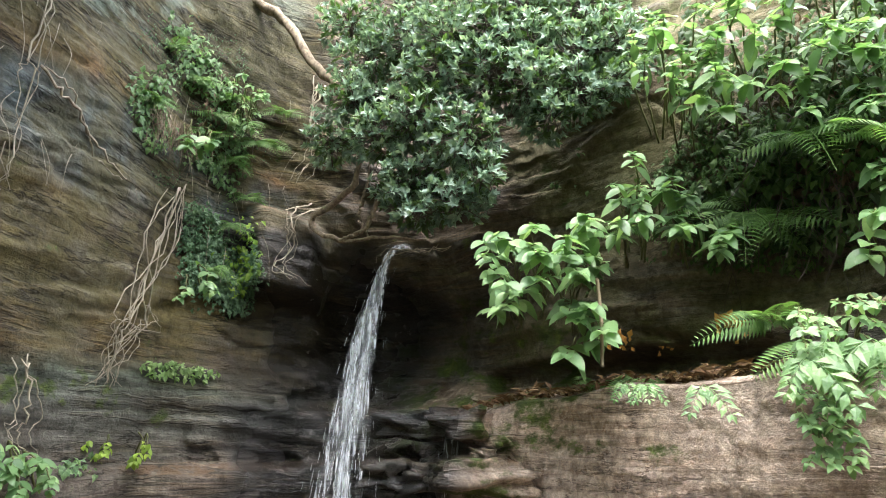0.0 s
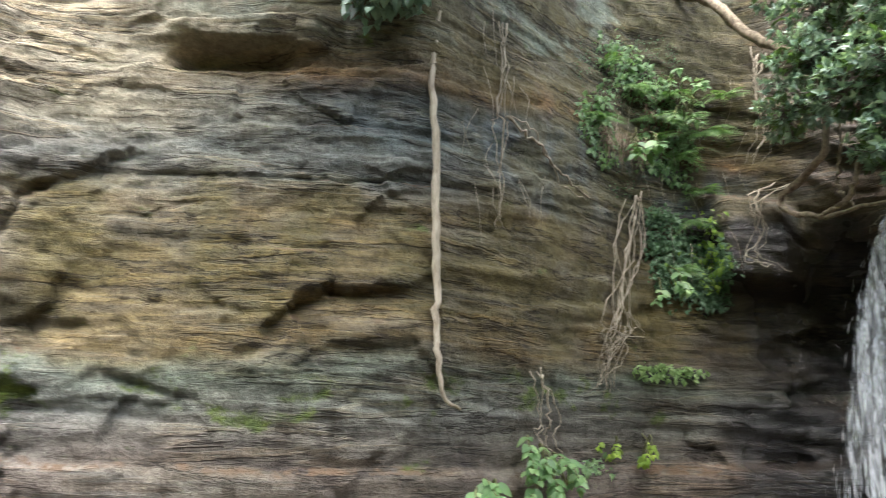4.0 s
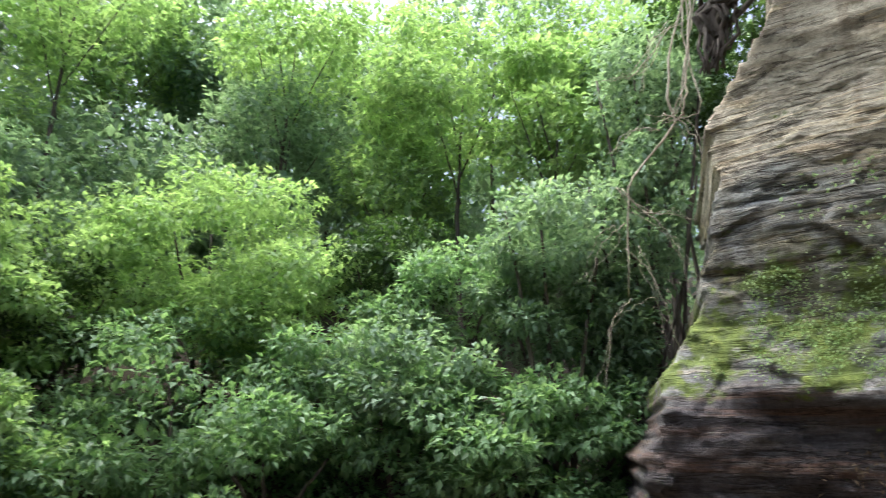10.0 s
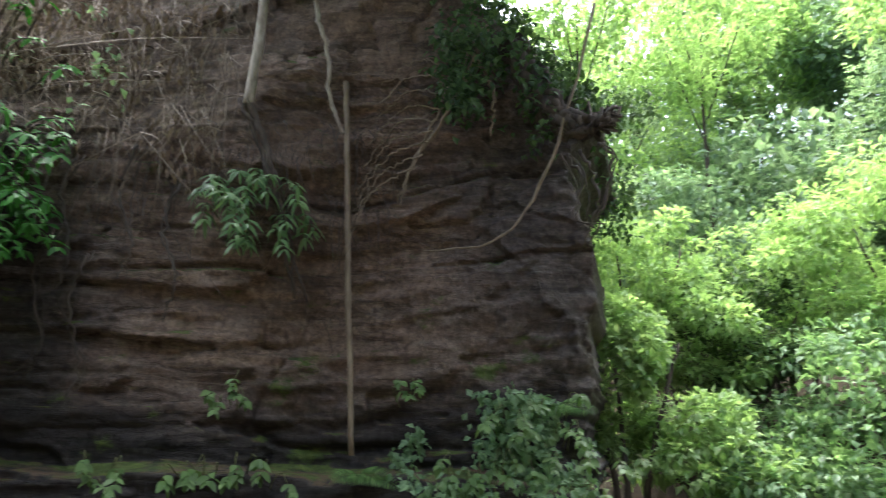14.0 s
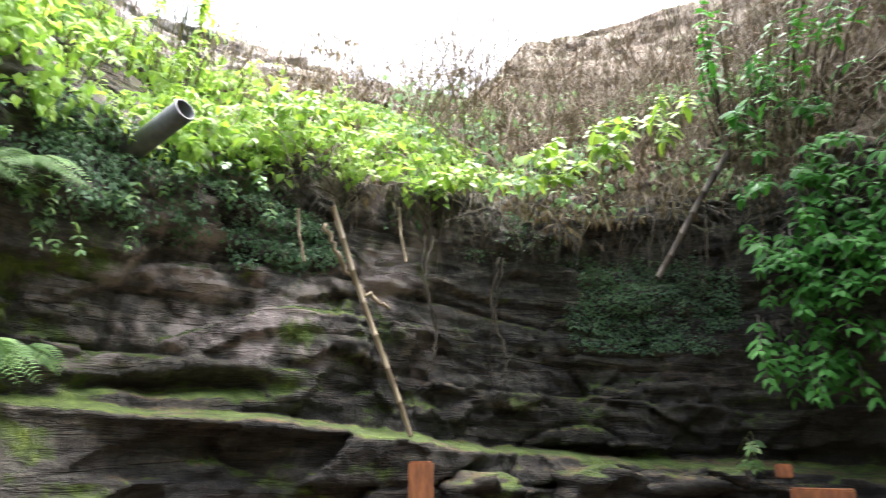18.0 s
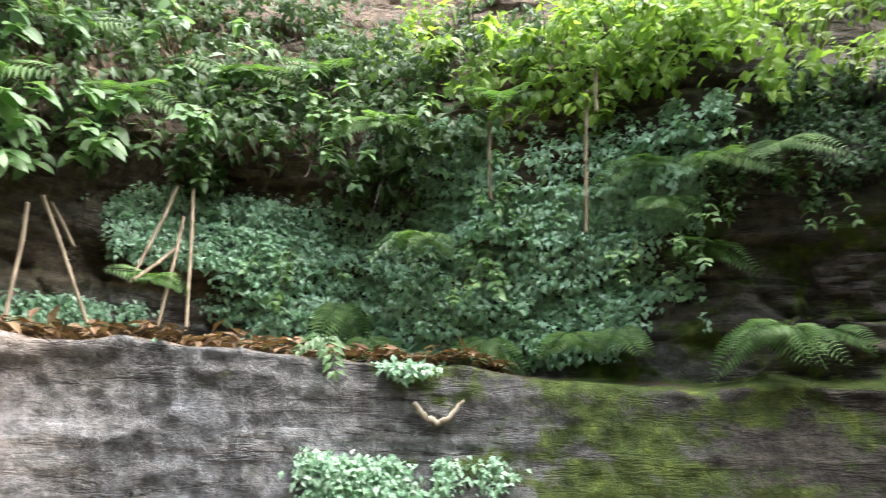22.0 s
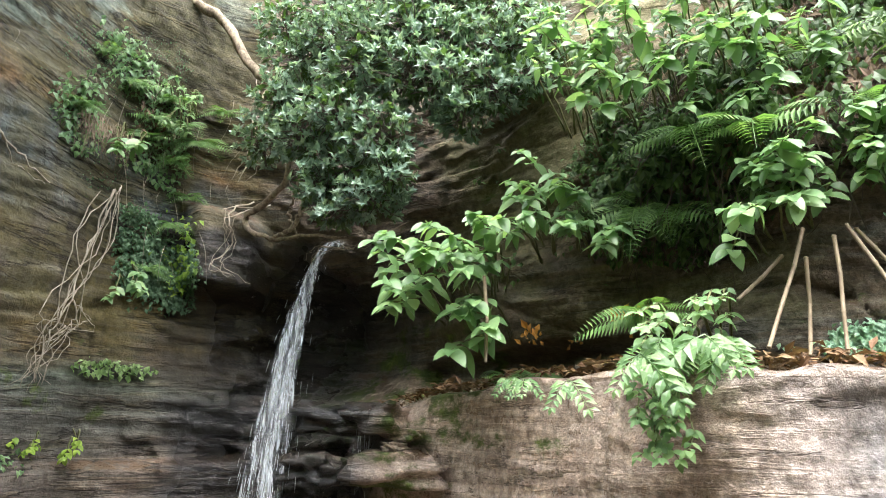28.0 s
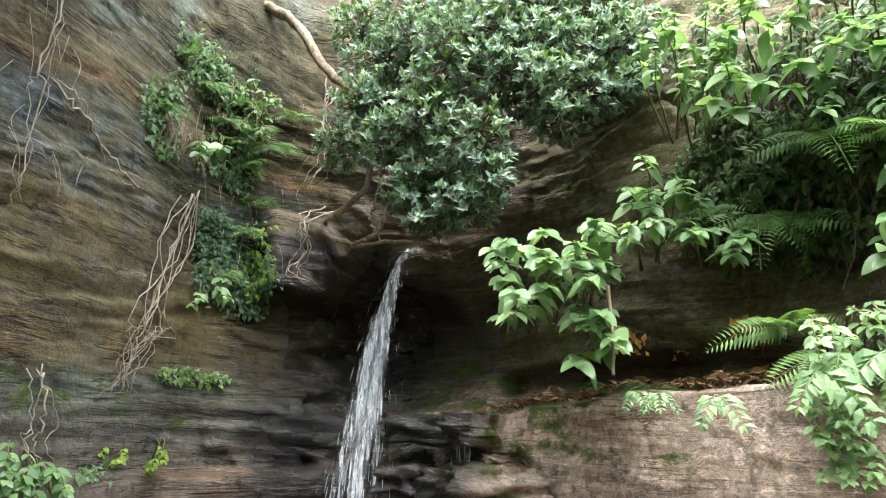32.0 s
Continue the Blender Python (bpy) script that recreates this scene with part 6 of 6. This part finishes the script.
for a in ([(98.6, 4.18, 7.3), (97.2, 3.91, 7.3), (95.9, 3.86, 7.3), (93.6, 3.75, 7.3)], [(95.2, 5.00, 7.3), (93.6, 4.80, 7.3), (92.4, 4.32, 7.3)], [(98.5, 3.78, 7.3), (100.2, 3.57, 7.3), (101.5, 3.10, 7.3)], [(94.3, 6.02, 7.3), (97.0, 5.54, 7.3), (99.0, 5.48, 7.3)], [(97.2, 3.91, 7.3), (95.2, 3.53, 7.3), (94.4, 2.96, 7.3)],
          [(98.6, 3.50, 7.3), (96.8, 3.16, 7.3), (95.4, 2.42, 7.3)], [(95.6, 4.80, 7.3), (97.4, 4.86, 7.3), (99.6, 4.59, 7.3)], [(98.4, 2.96, 7.3), (99.8, 2.69, 7.3), (100.6, 2.01, 7.3)], [(93.2, 6.09, 7.3), (95.6, 5.88, 7.3), (96.6, 5.27, 7.3)]):
    strand("bare_twig", "thin bare pale twig at the cliff corner", "twig", a, (0.008, 0.006, 0.003), ROOT, 0.1, "bare twigs", 0.012, 14, 3, "sprig")
strand("root_mass", "dark tangled root mass at the cliff top corner", "roots", [(86.0, 5.75, 5.3), (88.2, 5.3, 5.3), (90.3, 4.95, 5.3), (91.0, 4.4, 5.35)], (0.05, 0.06, 0.05, 0.015), BARK, 0.1, "root masses", 0.035, 20, 20)
strand("bare_sapling", "pale leaning trunk with a rust-coloured broken foot", "stem", [(-178, 5.9, 5.5), (-177.6, 5.0, 5.5), (-177, 4.36, 5.5)], (0.04, 0.045, 0.045), ROOT, 0.1, "bare stems", 0.003, 12)
strand("hanging_root", "brown root below a broken trunk", "root", [(-177, 4.4, 5.5), (-178.6, 4.05, 5.5), (-180.5, 3.4, 5.55), (-182, 2.75, 5.6)], (0.035, 0.025, 0.012), BARK, 0.08, "roots on the cliff", strands=3)
strand("bare_sapling", "straight grey pole standing against the shaded cliff", "stem", [(-185.4, 4.76, 5.4), (-185.8, 3.9, 5.4), (-186.4, 2.6, 5.4), (-187.0, 1.5, 5.35)], (0.024, 0.026, 0.022), CANE, 0.1, "bare stems", 0.003)
strand("vine", "pale crooked vine hanging by the cliff", "vine", [(-182.3, 5.8, 5.4), (-182.6, 5.3, 5.4), (-183.6, 5.0, 5.4), (-184.0, 4.6, 5.4), (-185.3, 4.25, 5.4)], (0.022, 0.018), ROOT, 0.1, "vines")
strand("vine", "long thin vine curving across the shaded cliff", "vine", [(-207.5, 5.4, 5.4), (-204.3, 4.25, 5.35), (-201.5, 3.58, 5.35), (-198.0, 3.23, 5.35), (-192.4, 3.14, 5.3)], (0.014, 0.014, 0.006), CANE, 0.1, "vines", 0.008)
strand("dead_branch", "bare dead branch with twigs against the cliff", "branch", [(-198.0, 5.25, 5.35), (-195.0, 4.55, 5.35), (-191.5, 3.95, 5.35), (-190.2, 3.6, 5.35)], (0.026, 0.018, 0.008), CANE, 0.1, "dead branches", strands=2)
strand("dead_branch", "curved bare twig against the cliff", "branch", [(-197.1, 4.94, 5.35), (-198.3, 4.6, 5.35), (-198.1, 4.19, 5.35)], (0.016, 0.01), CANE, 0.1, "dead branches")
for k in range(9):
    strand("dead_branch", "thin bare twigs fanning over the earth cliff", "branch", [(-195.4 + 0.45 * k, 4.8 - 0.11 * k, 5.33), (-192.0 + 0.5 * k, 4.95 - 0.16 * k, 5.33), (-188.5 + 0.35 * k, 4.72 - 0.2 * k, 5.36)], (0.008, 0.004), CANE, 0.1, "dead branches", 0.010)
strand("root_mass", "dark root mass overhanging the end of the shaded cliff", "roots", [(-199.5, 5.2, 5.45), (-204.0, 4.35, 5.4), (-206.5, 4.2, 5.4), (-208.4, 4.35, 5.45)], (0.07, 0.06, 0.02), BARK, 0.1, "root masses", 0.04, 22, 18)
for a in ([(-204.5, 4.0, 5.45), (-205.6, 3.7, 5.45), (-204.6, 3.45, 5.45), (-206.6, 3.3, 5.45)], [(-207.0, 4.05, 5.4), (-208.2, 3.9, 5.4), (-207.0, 3.45, 5.45), (-206.0, 3.2, 5.45)], [(-205.5, 4.0, 5.4), (-206.8, 3.6, 5.4), (-205.0, 3.1, 5.45)]):
    strand("hanging_root", "dark curled root dangling from the overhang", "root", a, (0.016, 0.012, 0.005), BARK, 0.1, "roots on the cliff", 0.012, 20, 2)
strand("dead_branch", "forked dry branch beside the bamboo cane", "branch", [(-115.0, 3.1, 4.8), (-116.2, 2.85, 4.8), (-118.2, 2.62, 4.85), (-120.5, 2.5, 4.9)], (0.02, 0.012), CANE, 0.1, "dead branches")
for az, z in ((-165, 3.9), (-169, 4.0), (-160, 4.2), (-172.5, 3.7), (-164, 3.2), (-166.5, 3.0), (-125, 3.3), (-131, 3.2)):
    strand("hanging_root", "brown root dangling from the overhanging earth", "root", [(az, z), (az + 0.8, z - 0.4), (az - 0.3, z - 0.9), (az + 0.4, z - 1.2)], (0.014, 0.006), BARK, 0.15, "roots on the cliff", strands=2)


strand("vine", "thin pale vine drooping over the lip of the fall", "vine", [(4.2, 3.21, 6.6), (3.4, 3.36, 6.6), (0.8, 3.37, 6.6), (-1.5, 3.42, 6.6)], (0.004, 0.006, 0.004), ROOT, 0.1, "vines", 0.012, 20, 3)
strand("driftwood", "pale curved dead root lying on the wet rock", "root", [(-65.5, 1.66), (-66.5, 1.58), (-67.8, 1.57), (-69.2, 1.68)], (0.016, 0.02, 0.008), ROOT, 0.03, "", 0.004)
strand("driftwood", "thin dead branch on the ledge edge", "root", [(-56, 2.0), (-59, 1.96), (-62.5, 1.9)], (0.012, 0.014, 0.006), BARK, 0.08, "", 0.006)
strand("driftwood", "dark dead branch lying on the leaf litter", "root", [(-17, 2.12), (-19.5, 2.16), (-23, 2.2)], (0.02, 0.024, 0.01), BARK, 0.45, "", 0.006)


# ---- canes, poles, pipe, bricks ----
def cane(label, a, b, radius, name="cane", group="canes", mat=None, step=0.22):
    """A straight jointed cane between two (bearing, r, height) ends."""
    p, q = np.array(P(*a)), np.array(P(*b))
    base = thing(name, Vector(q.tolist()), label, "cane", group)
    L = np.linalg.norm(q - p)
    knots = max(2, int(L / step))
    pts, rad = [], []
    for i in range(knots + 1):
        for d, k in ((-0.006, 1.0), (0.0, 1.22), (0.006, 1.0)):
            t = min(1, max(0, i / knots + d / L))
            pts.append(p + (q - p) * t + np.array([0.012, 0.008, 0]) * math.sin(5 * t))
            rad.append(radius * k * (1 - 0.15 * t))
    pts = np.array(pts) + np.linspace(0, 1e-4, len(pts))[:, None]
    v, f = joined([tube(pts, rad, 8)])
    put("culm", mesh_of("culm", local(base, v), f, mat or CANE, True), base)
    return base


LEANING = "dry brown cane leaning against the bank"
cane("long dry bamboo cane leaning on the dark rock", (-115.4, 4.75, 3.22), (-122.2, 4.85, 1.57), 0.021, "bamboo_cane")
cane("grey dead pole leaning from the rim", (-151, 5.9, 4.2), (-143.9, 5.7, 2.98), 0.032, "dead_pole", "canes", BARK)
for a, b in (((-139.3, 5.6, 4.05), (-140.1, 5.6, 3.4)), ((-112.6, 4.8, 3.2), (-113.2, 4.8, 2.8)), ((-121.2, 4.9, 3.3), (-121.7, 4.9, 2.86)), ((-79.0, 4.6, 3.66), (-78.4, 4.6, 2.7)), ((-79.8, 4.6, 3.8), (-79.6, 4.6, 3.5)), ((-70.9, 4.6, 3.5), (-71.0, 4.6, 2.95)),
             ((-35.6, 4.5, 2.76), (-33.5, 4.15, 2.09)), ((-35.6, 4.5, 2.6), (-35.6, 4.3, 2.06)), ((-37.4, 4.5, 2.7), (-37.7, 4.3, 2.06)), ((-38.2, 4.5, 2.75), (-42.6, 4.15, 2.04)), ((-46.8, 4.6, 2.95), (-44.6, 4.4, 2.3)), ((-47.6, 4.55, 2.75), (-47.1, 4.3, 2.06)), ((-48.0, 4.6, 2.95), (-49.1, 4.25, 2.05)), ((-47.4, 4.5, 2.55), (-45.0, 4.3, 2.3)), ((-38.6, 4.6, 2.75), (-40.5, 4.5, 2.5)), ((-34.0, 4.6, 2.65), (-31.5, 4.5, 2.4))):
    cane(LEANING, a, b, 0.0115)
cane("thin upright cane beside the drooping shrub", (-12.9, 5.25, 2.74), (-13.2, 5.25, 2.13), 0.012)


def pipe():
    p, q = V(-99.6, 4.97, 3.5), V(-102.7, 4.5, 3.69)
    base = thing("drain_pipe", p, "dark grey plastic drain pipe sticking out of the rim", "pipe")
    d = (q - p).normalized()
    t = np.linspace(0, 2 * np.pi, 20, endpoint=False)
    a = d.cross(Vector((0, 0, 1))).normalized()
    b = d.cross(a)
    ring = [np.array([(a * math.cos(x) + b * math.sin(x)) * r for x in t]) for r in (0.078, 0.078, 0.068, 0.068)]
    ends = [Vector((0, 0, 0)), q - p, q - p, (q - p) * 0.2]
    v = np.concatenate([r + np.array(e) for r, e in zip(ring, ends)])
    f = [(k * 20 + i, k * 20 + (i + 1) % 20, k * 20 + 20 + (i + 1) % 20, k * 20 + 20 + i) for k in range(3) for i in range(20)]
    put("barrel", mesh_of("barrel", v, f, DARKPIPE, True), base)


pipe()


def rough_block(at, size, seed, cuts=7):
    """A worn block or stone: a subdivided box pushed towards an egg and roughened."""
    bm = bmesh.new()
    bmesh.ops.create_cube(bm, size=2.0)
    bmesh.ops.subdivide_edges(bm, edges=bm.edges[:], cuts=cuts, use_grid_fill=True)
    for v in bm.verts:
        n = v.co.normalized()
        v.co = v.co.lerp(n * 1.25, 0.3)
        v.co *= 1 + 0.6 * (noise.noise(v.co * 1.3 + Vector((seed, 0, 0)))) + 0.12 * noise.noise(v.co * 4 + Vector((0, seed, 0)))
        v.co = Vector((v.co.x * size[0], v.co.y * size[1], v.co.z * size[2]))
    me = bpy.data.meshes.new("stone")
    bm.to_mesh(me)
    bm.free()
    me.polygons.foreach_set("use_smooth", [True] * len(me.polygons))
    me.materials.append(ROCK)
    return me


for k, (az, r, z, s) in enumerate(((0.6, 6.75, 1.80, 0.2), (-2.9, 6.75, 1.80, 0.2), (-5.2, 6.6, 1.66, 0.075), (-4.6, 6.55, 1.56, 0.06), (-0.5, 6.6, 1.36, 0.2), (-4.5, 6.5, 1.38, 0.22), (2.6, 6.7, 1.4, 0.2),
                                   (-137, 5.5, 1.25, 0.26), (-143, 5.6, 1.2, 0.24), (-148, 5.6, 1.3, 0.13), (-127, 5.1, 1.2, 0.2))):
    ob = new("boulder", rough_block(None, (s * 1.5, s, s * 0.5), k * 3.7))
    ob.matrix_world = Matrix.Translation(V(az, r, z)) @ Matrix.Rotation(k * 1.3, 4, "Z")
    tagged(ob, "dark wet boulder below the waterfall" if k < 7 else "mossy grey boulder at the foot of the wall", "boulder", "boulders")


def brick(az, r, z, w, h, label, name="clay_block"):
    bm = bmesh.new()
    bmesh.ops.create_cube(bm, size=1.0)
    for v in bm.verts:
        v.co = Vector((v.co.x * w, v.co.y * 0.14, v.co.z * h))
    bmesh.ops.bevel(bm, geom=bm.edges[:], offset=0.012, segments=2, affect="EDGES")
    for v in bm.verts:
        v.co += noise.noise_vector(v.co * 14) * 0.006
    me = bpy.data.meshes.new(name)
    bm.to_mesh(me)
    bm.free()
    me.materials.append(ORANGE)
    ob = new(name, me)
    ob.matrix_world = Matrix.Translation(V(az, r, z)) @ Matrix.Rotation(radians(az), 4, "Z")
    tagged(ob, label, "block", "clay blocks")


brick(-122.9, 4.7, 1.22, 0.16, 0.34, "orange fired clay block standing on the wet rock")
brick(-153.8, 5.35, 1.12, 0.42, 0.3, "wide orange-brown clay block at the foot of the wall")
brick(-151.6, 5.4, 1.38, 0.12, 0.1, "small broken piece of orange clay")


def fungus(az, z, out, size):
    base = thing("orange_fungus", Vector(surf(az, z, out).tolist()), "small bright orange growth on the dark rock", "fungus", "orange growths")
    inward = -unit(np.array([base.location.x, base.location.y, 0.0]))
    v, f = leaves(np.zeros((1, 3)), np.array([[0, 1.0, 0]]), np.array([[0, 0, 1.0]]), np.array([1.0]), 0.6)
    lobe = mesh_of("lobe", v, f, ORANGE_BIT)
    for _ in range(16):
        ob = put("lobe", lobe, base)
        ob.matrix_local = frame_of(rng.normal(0, 0.35 * size, 3), rng.normal(0, 0.5, 3) + [0, 0, 1], inward + rng.normal(0, 0.3, 3), size * (0.3 + 0.4 * rng.random()))



ORANGE_BIT = leaf_material("orange_growth", (0.5, 0.2, 0.02), (0.62, 0.28, 0.03), (0.7, 0.36, 0.05), 0.6, 0.3, 0.2)
fungus(-15.3, 2.47, 0.3, 0.13)
fungus(-23.2, 2.5, 0.2, 0.14)
fungus(-18.5, 2.44, 0.05, 0.06)
